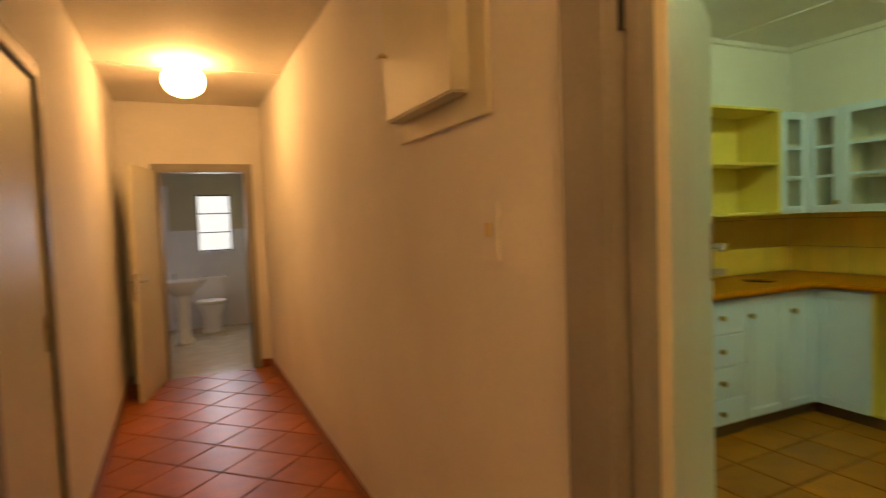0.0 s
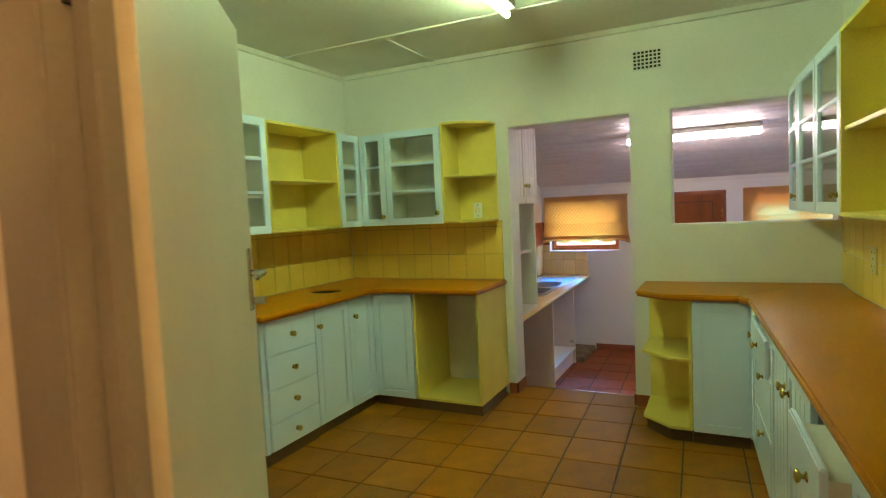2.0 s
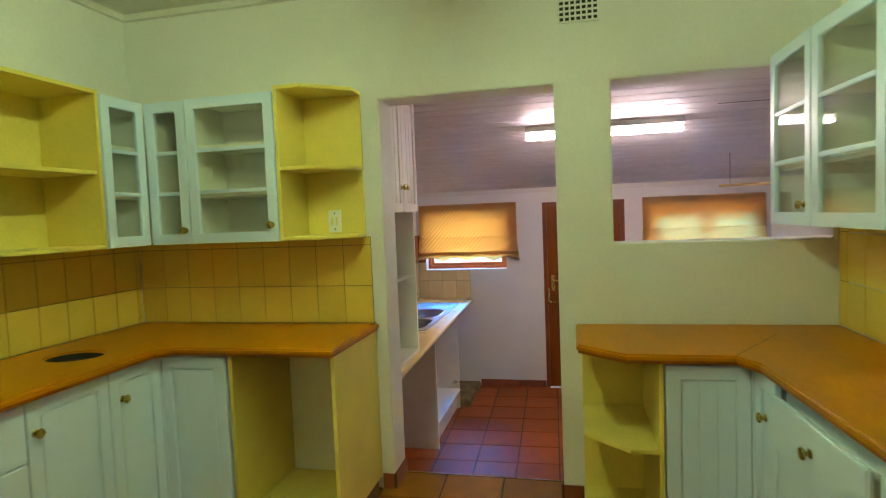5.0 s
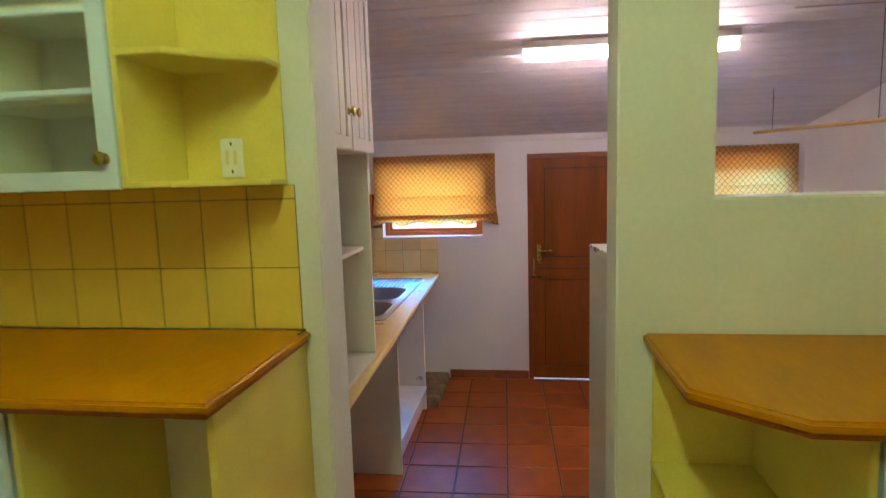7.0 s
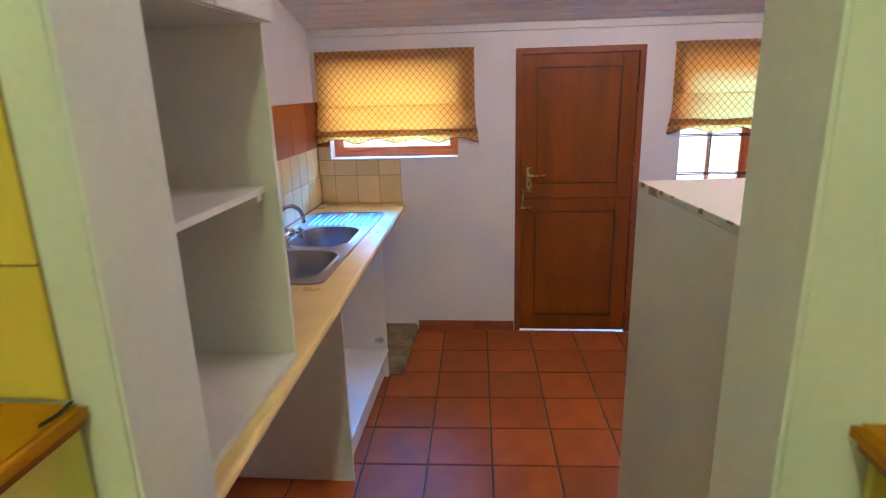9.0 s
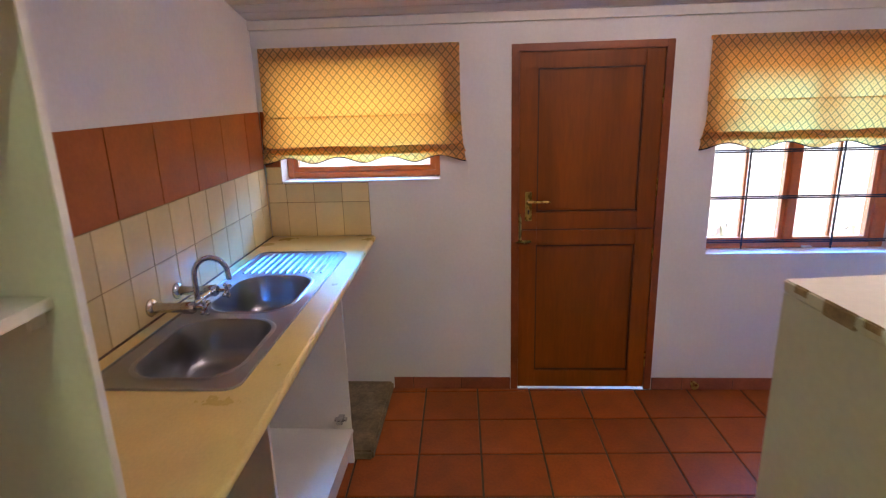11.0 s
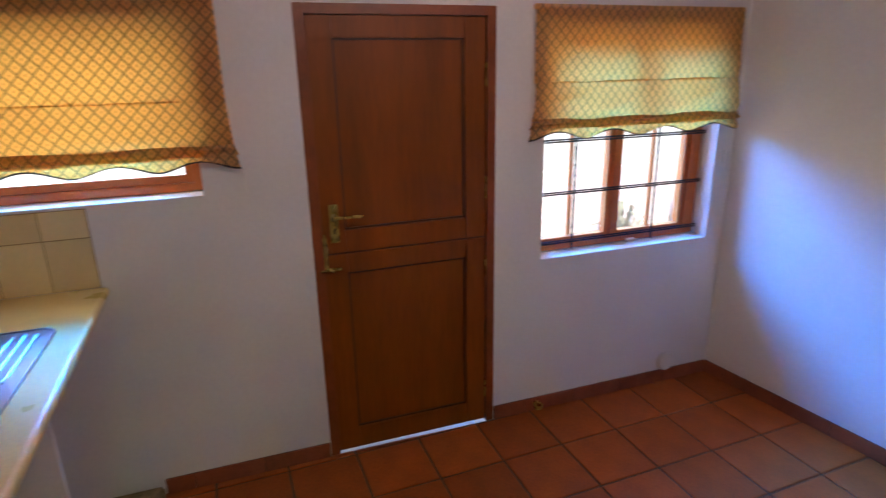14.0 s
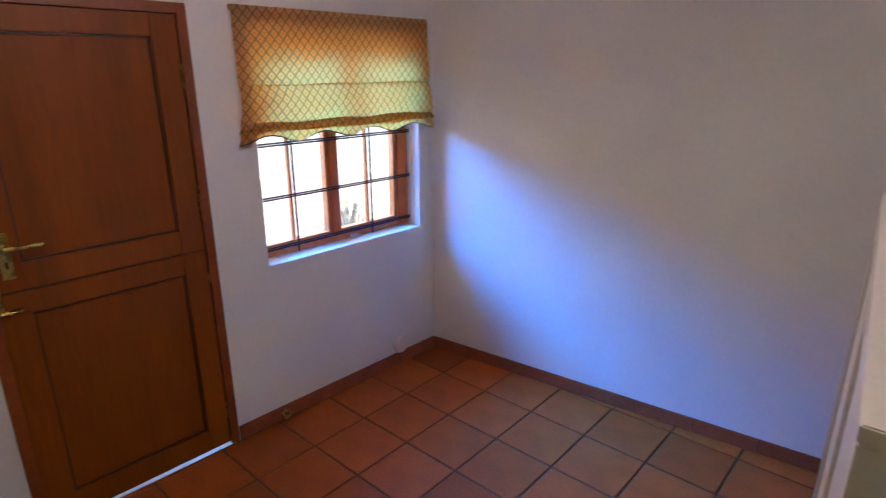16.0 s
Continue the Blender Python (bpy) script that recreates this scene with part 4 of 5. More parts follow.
sk = thing("double_sink", (6.76, 2.81, CT), "stainless steel double sink with a ribbed drainer", "sink")
part("rim", board(ccw(rounded(*SK, 0.05)), [rounded(*q, 0.115, 9) for q in BOWLS], CT - 0.001, CT + 0.004, 0.0), STEEL, sk)
bm = board(ccw(rounded(*SK, 0.05, 8)), [ccw(rounded(SK[0] + 0.011, SK[1] - 0.011, SK[2] + 0.011, SK[3] - 0.011, 0.042, 8))], CT + 0.0041, CT + 0.0075, 0.002)
part("raised_edge", bm, STEEL, sk, smooth=True)
for q in BOWLS:
    bm = bmesh.new()
    rings = []
    for d, z, r in ((-0.016, CT + 0.0043, 0.125), (-0.008, CT + 0.0075, 0.12), (0.0, CT + 0.005, 0.115), (0.004, CT - 0.006, 0.112), (0.014, CT - 0.10, 0.105), (0.022, CT - 0.138, 0.10), (0.040, CT - 0.158, 0.09), (0.07, CT - 0.165, 0.07), (0.12, CT - 0.169, 0.04)):
        rings.append([bm.verts.new((x, y, z)) for x, y in rounded(q[0] + d, q[1] - d, q[2] + d, q[3] - d, r, 9)])
    for m0, m1 in zip(rings, rings[1:]):
        for i in range(len(m0)):
            bm.faces.new((m0[i], m0[(i + 1) % len(m0)], m1[(i + 1) % len(m0)], m1[i]))
    bm.faces.new(rings[-1])
    bmesh.ops.recalc_face_normals(bm, faces=bm.faces)
    bowl = part("bowl", bm, STEEL, sk, smooth=True)
    cx, cy = q[1] - 0.17, (q[2] + q[3]) / 2 - 0.035
    bm = bmesh.new()
    turned(bm, [(0.046, 0), (0.046, 0.003), (0.034, 0.004), (0.030, 0.0015)], (cx, cy, CT - 0.1685), "z", 20)
    part("drain_ring", bm, CHROME, bowl, smooth=True)
    # black disc as the shade down the drain
    part("drain_hole", rod(bmesh.new(), (cx, cy, CT - 0.1665), (cx, cy, CT - 0.1655), 0.027, 16), DARK, bowl)
for i in range(12):
    yy = 2.672 + i * 0.0335
    bm = rod(bmesh.new(), (7.165, yy, CT + 0.0020), (7.475, yy, CT + 0.0052), 0.0075, 10)
    ball(bm, (7.165, yy, CT + 0.0020), 0.0075)
    part("drainer_rib", bm, STEEL, sk, smooth=True)
# thin dark strip along the back of the worktop
part("sealant", boxes(slab(5.415, 7.886, 3.1535, 3.1625, CT + 0.0005, CT + 0.006)), KICK, ct, "dark strip where the worktop meets the tiles")

# wall-mounted tap
tp = thing("wall_tap", (6.59, 3.10, CT + 0.15), "old chrome wall mixer tap with a swan neck", "tap")
TY = LY1 - 0.008
bm = bmesh.new()
for tx in (6.59, 6.78):
    turned(bm, [(0.034, 0), (0.034, 0.007), (0.028, 0.014), (0.019, 0.018), (0.018, 0.125), (0.023, 0.13), (0.024, 0.16), (0.019, 0.172)], (tx, TY, CT + 0.056), "-y", 14)
rod(bm, (6.59, TY - 0.15, CT + 0.056), (6.78, TY - 0.15, CT + 0.056), 0.013, 12)
body = part("body", bm, CHROME, tp, smooth=True)
for tx in (6.59, 6.78):
    bm = rod(bmesh.new(), (tx, TY - 0.17, CT + 0.056), (tx, TY - 0.21, CT + 0.056), 0.007)
    for a in (0, 90):
        c, s = math.cos(radians(a + 20)) * 0.028, math.sin(radians(a + 20)) * 0.028
        rod(bm, (tx - c, TY - 0.21, CT + 0.056 - s), (tx + c, TY - 0.21, CT + 0.056 + s), 0.007, 8)
        for e in (-1, 1):
            ball(bm, (tx + e * c, TY - 0.21, CT + 0.056 + e * s), 0.0092)
    part("cross_handle", bm, CHROME, tp, smooth=True)
bm = bmesh.new()
path = [(6.655, TY - 0.15, CT + 0.056), (6.655, TY - 0.15, CT + 0.165)]
for i in range(9):
    a = math.pi * (1 - i / 8)
    path.append((6.655 + 0.045 * i / 8, TY - 0.205 - 0.055 * math.cos(a), CT + 0.165 + 0.058 * math.sin(a)))
path.append((6.700, TY - 0.263, CT + 0.135))
for a, b in zip(path, path[1:]):
    rod(bm, a, b, 0.0105, 12)
    ball(bm, b, 0.0105)
part("spout", bm, CHROME, tp, smooth=True)

# under the worktop: open cabinet
cb = thing("under_sink_cabinet", (6.6, 2.85, LZ), "white open cabinet under the sink without doors", "cabinet")
CF = 2.56
for nm, bx in (("side_panel", slab(6.105, 6.123, CF, 3.15, LZ, CT - 0.037)), ("side_panel", slab(7.125, 7.143, CF + 0.02, 3.15, LZ, CT - 0.037)),
               ("bottom_board", slab(6.123, 7.125, CF + 0.01, 3.15, -0.268, -0.250)), ("back_panel", slab(6.123, 7.125, 3.135, 3.15, -0.2495, CT - 0.20)),
               ("plinth", slab(6.123, 7.125, CF + 0.05, CF + 0.066, LZ, -0.2685))):
    part(nm, boxes(bx, bevel=0.001), MELAMINE, cb)
part("hinge", boxes(slab(7.06, 7.125, CF + 0.045, CF + 0.075, -0.190, -0.167), slab(7.08, 7.11, CF + 0.03, CF + 0.09, -0.185, -0.173), bevel=0.003), CHROME, cb, "bare steel hinge")
whole("cement_block", boxes(slab(7.148, 7.885, 2.485, 3.16, LZ - 0.004, -0.395), bevel=0.012), CEMENT, "rough stained cement block on the floor", "block")

# tall shelf unit standing on the worktop
sh = thing("tall_shelf", (5.06, 2.85, CT), "tall white shelf unit standing on the worktop", "shelf")
SF, ST = 2.490, 2.27
for nm, bx in (("side_panel", slab(5.392, 5.412, SF + 0.012, 3.16, CT + 0.001, ST)), ("side_panel", slab(4.742, 4.775, SF - 0.01, 3.16, CT + 0.001, ST)),
               ("bottom_board", slab(4.775, 5.392, SF + 0.01, 3.16, CT + 0.001, CT + 0.024)), ("shelf", slab(4.776, 5.391, SF + 0.045, 3.155, 1.066, 1.084)),
               ("cabinet_floor", slab(4.776, 5.391, SF, 3.155, 1.512, 1.532)), ("top_board", slab(4.776, 5.391, SF, 3.155, ST - 0.02, ST)), ("back_panel", slab(4.776, 5.391, 3.145, 3.16, CT + 0.025, ST - 0.021))):
    part(nm, boxes(bx, bevel=0.0015), MELAMINE, sh)
fit_door(sh, "-y", SF, 4.755, 5.078, 1.514, ST - 0.004, "groove", (5.045, 1.665), mat=MELAMINE)
fit_door(sh, "-y", SF, 5.084, 5.410, 1.514, ST - 0.004, "groove", (5.115, 1.665), mat=MELAMINE)
part("shelf_peg", boxes(slab(5.357, 5.392, SF + 0.06, SF + 0.085, 1.041, 1.065), bevel=0.003), MELAMINE, sh)

# broom cupboard behind the hatch wall
cu = thing("low_cupboard", (5.1, 1.0, LZ), "white cupboard with a chipped edge against the wall", "cupboard")
CX, CY0, CY1, CZ = 5.49, 0.42, 1.490, 1.068
part("body", boxes(slab(4.745, CX - 0.022, CY0 + 0.019, CY1 - 0.019, LZ, CZ - 0.019), bevel=0.002), CUPBOARD_WHITE, cu)
for y0, y1 in ((CY0, CY0 + 0.0185), (CY1 - 0.0185, CY1 - 0.001)):
    part("side_panel", boxes(slab(4.745, CX - 0.001, y0, y1, LZ, CZ - 0.0185), bevel=0.0015), CUPBOARD_WHITE, cu)
part("top_board", boxes(slab(4.742, CX, CY0 - 0.005, CY1, CZ - 0.018, CZ), bevel=0.002), CUPBOARD_WHITE, cu)
for x, n, h in ((5.465, 0.03, 0.013), (5.405, 0.06, 0.022), (5.335, 0.03, 0.012), (5.26, 0.015, 0.007), (5.11, 0.022, 0.013), (4.99, 0.03, 0.006), (4.90, 0.05, 0.010)):
    part("chip", boxes(slab(x - n, x, CY1 - 0.004, CY1 + 0.0012, CZ - h, CZ + 0.0006), bevel=0.002), CHIP_CORE, cu, "chipped bare edge")
for y0, y1, hy in ((CY0 + 0.021, 0.95, 0.915), (0.956, CY1 - 0.021, 0.99)):
    fit_door(cu, "+x", CX - 0.022, y0, y1, LZ + 0.09, CZ - 0.038, "panel", mat=CUPBOARD_WHITE)
    bm = rod(bmesh.new(), (CX - 0.003, hy, 0.30), (CX + 0.02, hy, 0.32), 0.005)
    rod(bm, (CX + 0.02, hy, 0.32), (CX + 0.02, hy, 0.46), 0.005)
    rod(bm, (CX + 0.02, hy, 0.46), (CX - 0.003, hy, 0.48), 0.005)
    part("handle", bm, BLACK_IRON, cu, "dark bow handle")
corner = Matrix.Translation((CX, CY1, 0))
cu.matrix_world = corner @ Matrix.Rotation(radians(6.3), 4, "Z") @ corner.inverted() @ Matrix.Translation(cu.location)

# back door in two halves
d = tagged(new("door_1"), "varnished brown stable door in two halves", "door", kind="structure")
X0 = LX1 - 0.006
for nm, bx in (("jamb", slab(X0, LX1 + 0.09, D1 - 0.042, D1, LZ - 0.003, DZ)), ("jamb", slab(X0, LX1 + 0.09, D0, D0 + 0.042, LZ - 0.003, DZ)), ("head", slab(X0, LX1 + 0.09, D0 + 0.042, D1 - 0.042, DZ - 0.04, DZ))):
    part(nm, boxes(bx, bevel=0.003), FRAME_WOOD, d)
L0, L1 = D0 + 0.0435, D1 - 0.0435
# unseen stops added behind the leaf to block light leaks
for bx in (slab(LX1 + 0.048, LX1 + 0.088, D0 + 0.042, D0 + 0.066, LZ, DZ - 0.04), slab(LX1 + 0.048, LX1 + 0.088, D1 - 0.066, D1 - 0.042, LZ, DZ - 0.04), slab(LX1 + 0.048, LX1 + 0.088, D0 + 0.066, D1 - 0.066, DZ - 0.066, DZ - 0.04)):
    part("door_stop", boxes(bx, bevel=0.002), FRAME_WOOD, d)


def half_leaf(z0, z1, rb, rt):
    xa, xb, st = LX1 + 0.006, LX1 + 0.046, 0.10
    bm = boxes(slab(xa, xb, L0, L0 + st, z0, z1), slab(xa, xb, L1 - st, L1, z0, z1), slab(xa, xb, L0 + st, L1 - st, z0, z0 + rb), slab(xa, xb, L0 + st, L1 - st, z1 - rt, z1), bevel=0.003)
    lf = part("leaf", bm, DOOR_WOOD, d)
    part("panel", boxes(slab(xa + 0.017, xb - 0.008, L0 + st - 0.002, L1 - st + 0.002, z0 + rb - 0.002, z1 - rt + 0.002)), DOOR_WOOD, lf)
    # beading coloured dark to paint the shadow line round the panel
    part("beading", boxes(slab(xa + 0.009, xa + 0.0165, L0 + st, L0 + st + 0.008, z0 + rb, z1 - rt), slab(xa + 0.009, xa + 0.0165, L1 - st - 0.008, L1 - st, z0 + rb, z1 - rt),
                          slab(xa + 0.009, xa + 0.0165, L0 + st, L1 - st, z0 + rb, z0 + rb + 0.008), slab(xa + 0.009, xa + 0.0165, L0 + st, L1 - st, z1 - rt - 0.008, z1 - rt)), SHADE_WOOD, lf)
    return lf


lf = half_leaf(0.566, DZ - 0.0415, 0.10, 0.085)
lo = half_leaf(LZ + 0.009, 0.560, 0.11, 0.09)
# dark strip set in as the shade of the gap between the halves
part("drip_bar", boxes(slab(LX1 + 0.011, LX1 + 0.044, L0 + 0.002, L1 - 0.002, 0.5602, 0.5658)), SHADE_WOOD, lf)
part("handle_plate", boxes(slab(LX1 + 0.001, LX1 + 0.006, 1.638, 1.676, 0.615, 0.785), bevel=0.002), BRASS, lf)
bm = rod(bmesh.new(), (LX1 + 0.002, 1.657, 0.735), (LX1 - 0.045, 1.657, 0.735), 0.008)
rod(bm, (LX1 - 0.043, 1.662, 0.735), (LX1 - 0.043, 1.545, 0.733), 0.007)
ball(bm, (LX1 - 0.043, 1.545, 0.733), 0.0075)
part("lever", bm, BRASS, lf, "brass lever handle", smooth=True)
# black plate as the shade in the keyhole
part("keyhole", boxes(slab(LX1 + 0.0004, LX1 + 0.0012, 1.653, 1.661, 0.655, 0.68)), DARK, lf)
bm = boxes(slab(LX1 - 0.004, LX1 + 0.006, 1.695, 1.715, 0.49, 0.64), bevel=0.002)
rod(bm, (LX1 - 0.008, 1.705, 0.52), (LX1 - 0.008, 1.705, 0.66), 0.005)
part("tower_bolt", bm, BRASS, lf)
bm = boxes(slab(LX1 - 0.004, LX1 + 0.006, 1.64, 1.70, 0.487, 0.502), bevel=0.002)
rod(bm, (LX1 - 0.008, 1.66, 0.4945), (LX1 - 0.008, 1.73, 0.4945), 0.005)
rod(bm, (LX1 - 0.008, 1.68, 0.4945), (LX1 - 0.03, 1.68, 0.4945), 0.004)
part("tower_bolt", bm, BRASS, lo)
for z in (1.30, 0.80, 0.42, -0.25):
    part("hinge", rod(bmesh.new(), (LX1 + 0.003, L0 - 0.002, z - 0.05), (LX1 + 0.003, L0 - 0.002, z + 0.05), 0.006), BRASS, d)

# ---- windows and blinds ----


def window(name, box, edges, label):
    """A timber window: an outer frame and one sash in each pair of `edges` (the sash's two sides, seen from the right)."""
    w = tagged(new(name), label, "window", kind="structure")
    y0, y1, z0, z1 = box
    xa, xb, f = LX1 + 0.105, LX1 + 0.165, 0.035
    lo, hi = edges[0][0], edges[-1][1]
    for nm, bx in (("window_frame", slab(xa, xb, y0, lo, z0 + 0.012, z1)), ("window_frame", slab(xa, xb, hi, y1, z0 + 0.012, z1)),
                   ("window_frame", slab(xa, xb, lo, hi, z0 + 0.012, z0 + 0.012 + f)), ("window_frame", slab(xa, xb, lo, hi, z1 - f, z1))):
        part(nm, boxes(bx, bevel=0.004), WINDOW_WOOD, w)
    part("window_sill", boxes(slab(LX1 - 0.004, B1, y0, y1, z0 - 0.002, z0 + 0.010), bevel=0.003), PLASTER, w, "white painted sill")
    for (p0, p1), (q0, q1) in zip(edges, edges[1:]):
        part("mullion", boxes(slab(xa - 0.004, xb, p1, q0, z0 + 0.047, z1 - f), bevel=0.004), WINDOW_WOOD, w)
    for a, c in edges:
        r = 0.024 if len(edges) > 1 else 0.030
        bm = board(rect(a + 0.001, c - 0.001, z0 + 0.048, z1 - f - 0.001), [rect(a + r, c - r, z0 + 0.048 + r, z1 - f - r)], xa + 0.012, xb - 0.006, 0.0)
        for v in bm.verts:
            v.co = (v.co.z, v.co.x, v.co.y)
        bmesh.ops.recalc_face_normals(bm, faces=bm.faces)
        sash = part("sash", bm, WINDOW_WOOD, w, "red-brown timber sash")
        pane = part("pane", boxes(slab(xa + 0.030, xa + 0.034, a + r + 0.0005, c - r - 0.0005, z0 + 0.0485 + r, z1 - f - r - 0.0005)), GLASS, sash)
        pane.visible_shadow = False
    return w


def twisted_bar(bm, x, y, z0, z1, r=0.0065, pitch=0.045):
    """A square iron bar, twisted along its length."""
    n = int((z1 - z0) / 0.009)
    rings = []
    for k in range(n + 1):
        z, a = z0 + (z1 - z0) * k / n, 2 * math.pi * ((z1 - z0) * k / n) / (4 * pitch)
        rings.append([bm.verts.new((x + r * math.cos(a + q * math.pi / 2), y + r * math.sin(a + q * math.pi / 2), z)) for q in range(4)])
    for p, q in zip(rings, rings[1:]):
        for i in range(4):
            bm.faces.new((p[i], p[(i + 1) % 4], q[(i + 1) % 4], q[i]))
    bm.faces.new(rings[0][::-1]), bm.faces.new(rings[-1])
    return bm


w1 = window("window_1", W1, [(W1[0] + 0.035, W1[1] - 0.035)], "small red-brown timber window over the sink")
w2 = window("window_2", W2, [(W2[0] + 0.078, 0.146), (0.183, W2[1] - 0.012)], "red-brown timber window with black burglar bars")
for y in (-0.084, 0.418):
    part("glazing_bar", boxes(slab(LX1 + 0.124, LX1 + 0.152, y - 0.007, y + 0.007, W2[2] + 0.073, W2[3] - 0.060), bevel=0.003), WINDOW_WOOD, w2)
    part("burglar_bar", twisted_bar(bmesh.new(), LX1 + 0.099, y - 0.004, W2[2] + 0.011, W2[3] - 0.002), BLACK_IRON, w2, "twisted black iron bar")
for z in (W2[2] + 0.058, 0.715, 0.978, 1.24):
    for dz in (-0.0055, 0.0055):
        part("burglar_bar", rod(bmesh.new(), (LX1 + 0.088, W2[0] + 0.001, z + dz), (LX1 + 0.088, W2[1] - 0.001, z + dz), 0.0045, 8), BLACK_IRON, w2)
part("stay", boxes(slab(LX1 + 0.085, LX1 + 0.106, 0.02, 0.075, W2[2] + 0.014, W2[2] + 0.026), bevel=0.003), PLASTIC, w2, "small pale window stay")


def blind(at, y0, y1, ztop, zfold, zbot, waves, seed, label):
    """A Roman blind: the flat cloth, the gathered fold before it and the scalloped hem."""
    b = thing("roman_blind", (LX1 - 0.03, (y0 + y1) / 2, ztop), label, "blind", "blinds of the laundry")
    xw = LX1 - 0.024

    def hem_line(g):
        return (0.5 - 0.5 * math.cos(2 * math.pi * waves * g)) ** 0.85

    def sheet(za, zb, out, bulge, hem, nu=88, nv=22, flare0=0.0, flare1=0.0, sag=0.0):
        bm = bmesh.new()
        grid = []
        for j in range(nv + 1):
            f = j / nv
            spread = flare0 + (flare1 - flare0) * f
            row = []
            for i in range(nu + 1):
                g = i / nu
                y = y0 - spread + (y1 - y0 + 2 * spread) * g
                z = za + (zb - za) * f + hem * f * hem_line(g) - sag * f * math.sin(math.pi * g)
                d1, d2 = g * 9 - f * 4.2 + seed, g * 5.5 + f * 2.6 + 1.7 * seed
                crease = 0.010 * abs(math.sin(d1)) ** 3 + 0.007 * abs(math.sin(d2)) ** 4 + 0.004 * math.sin(17 * g + 3 * f + seed)
                x = xw - out - bulge * math.sin(math.pi * min(1, f * 1.02)) - crease * (0.25 + 0.75 * f)
                row.append(bm.verts.new((x, y, z)))
            grid.append(row)
        for j in range(nv):
            for i in range(nu):
                bm.faces.new((grid[j][i], grid[j][i + 1], grid[j + 1][i + 1], grid[j + 1][i]))
        bmesh.ops.solidify(bm, geom=bm.faces[:], thickness=0.0012)
        return bm
    part("cloth", sheet(ztop, zfold + 0.006, 0.0, 0.004, 0), FABRIC, b, smooth=True)
    part("gathered_fold", sheet(zfold + 0.012, zbot + 0.075, 0.006, 0.022, 0, flare1=0.012, sag=0.008), FABRIC, b, smooth=True)
    part("second_fold", sheet(zbot + 0.084, zbot + 0.040, 0.010, 0.012, 0, nv=8, flare0=0.010, flare1=0.026, sag=0.004), FABRIC, b, smooth=True)
    part("scalloped_hem", sheet(zbot + 0.082, zbot - 0.012, 0.006, 0.008, 0.034, nv=8, flare0=0.010, flare1=0.026), FABRIC, b, "scalloped cloth hem", smooth=True)
    bm = bmesh.new()
    n = 64
    pts = [(xw - 0.013, y0 - 0.026 + (y1 - y0 + 0.052) * i / n, zbot - 0.012 + 0.034 * hem_line(i / n)) for i in range(n + 1)]
    for p, q in zip(pts, pts[1:]):
        rod(bm, p, q, 0.0032, 6)
    part("piping", bm, BLACK_IRON, b, "dark piping along the hem")
    bm = bmesh.new()
    for i in range(24):
        g0, g1 = i / 24, (i + 1) / 24
        rod(bm, (xw - 0.016 - 0.004 * math.sin(9 * g0), y0 - 0.012 + (y1 - y0 + 0.024) * g0, zbot + 0.073 - 0.008 * math.sin(math.pi * g0)),
            (xw - 0.016 - 0.004 * math.sin(9 * g1), y0 - 0.012 + (y1 - y0 + 0.024) * g1, zbot + 0.073 - 0.008 * math.sin(math.pi * g1)), 0.0028, 6)
    part("seam", bm, SEAM, b, "pinkish piping along the fold")
    part("head_rail", boxes(slab(xw - 0.004, LX1 - 0.001, y0, y1, ztop - 0.014, ztop + 0.008), bevel=0.003), FABRIC, b)
    return b


blind(0, 2.032, 3.125, 1.588, 1.22, 0.985, 4, 2, "yellow trellis-pattern blind drawn low over the window")
blind(0, -0.432, 0.728, 1.580, 1.25, 1.015, 4, 5, "yellow trellis-pattern blind half raised over the window")
for y, z in ((1.995, 0.93), (-0.43, 0.86)):
    t = thing("blind_cleat", (LX1 - 0.01, y, z), "small metal cleat with a blind cord", "cleat")
    part("cleat", boxes(slab(LX1 - 0.012, LX1, y - 0.006, y + 0.006, z - 0.035, z + 0.025), slab(LX1 - 0.02, LX1 - 0.012, y - 0.004, y + 0.004, z - 0.04, z + 0.03), bevel=0.002), PLASTIC, t)
    bm = bmesh.new()
    for k in range(4):
        rod(bm, (LX1 - 0.016, y - 0.008 + 0.005 * k, z + 0.03), (LX1 - 0.018, y + 0.006 - 0.004 * k, z - 0.05 - 0.006 * k), 0.0015, 5)
    part("cord", bm, PLASTER, t)

# lamp, hanging rail, cornice
tl = tube_lamp("tube_lamp", (6.26, 0.605, lean(6.26) - 0.047), (6.26, 1.785, lean(6.26) - 0.047), (-0.24, 0, -0.97), TUBE_PINK, "lit fluorescent tube on the sloping ceiling")
hr = thing("drying_rail", (6.6, -0.1, 1.62), "pale wooden rail hung from the ceiling on cords", "rail")
part("rail", rod(bmesh.new(), (7.36, 0.10, 1.655), (5.30, -0.06, 1.595), 0.012, 10), RAIL_WOOD, hr, smooth=True)
for f in (0.125, 0.64):
    p = Vector((7.36, 0.10, 1.655)).lerp(Vector((5.30, -0.06, 1.595)), f)
    part("cord", rod(bmesh.new(), p, (p.x, p.y, lean(p.x) + 0.002), 0.002, 6), BLACK_IRON, hr)
    if f > 0.5:
        part("cord", rod(bmesh.new(), (p.x, p.y, lean(p.x) - 0.004), (p.x, p.y + 0.42, lean(p.x) - 0.004), 0.002, 6), BLACK_IRON, hr)
bm = boxes(slab(LX1 - 0.022, LX1, LY0 - 0.02, LY1, lean(LX1) - 0.045, lean(LX1) + 0.002))
whole("trim_laundry_cornice", bm, CEIL_PAINT, "small painted cornice", "trim", "structure")

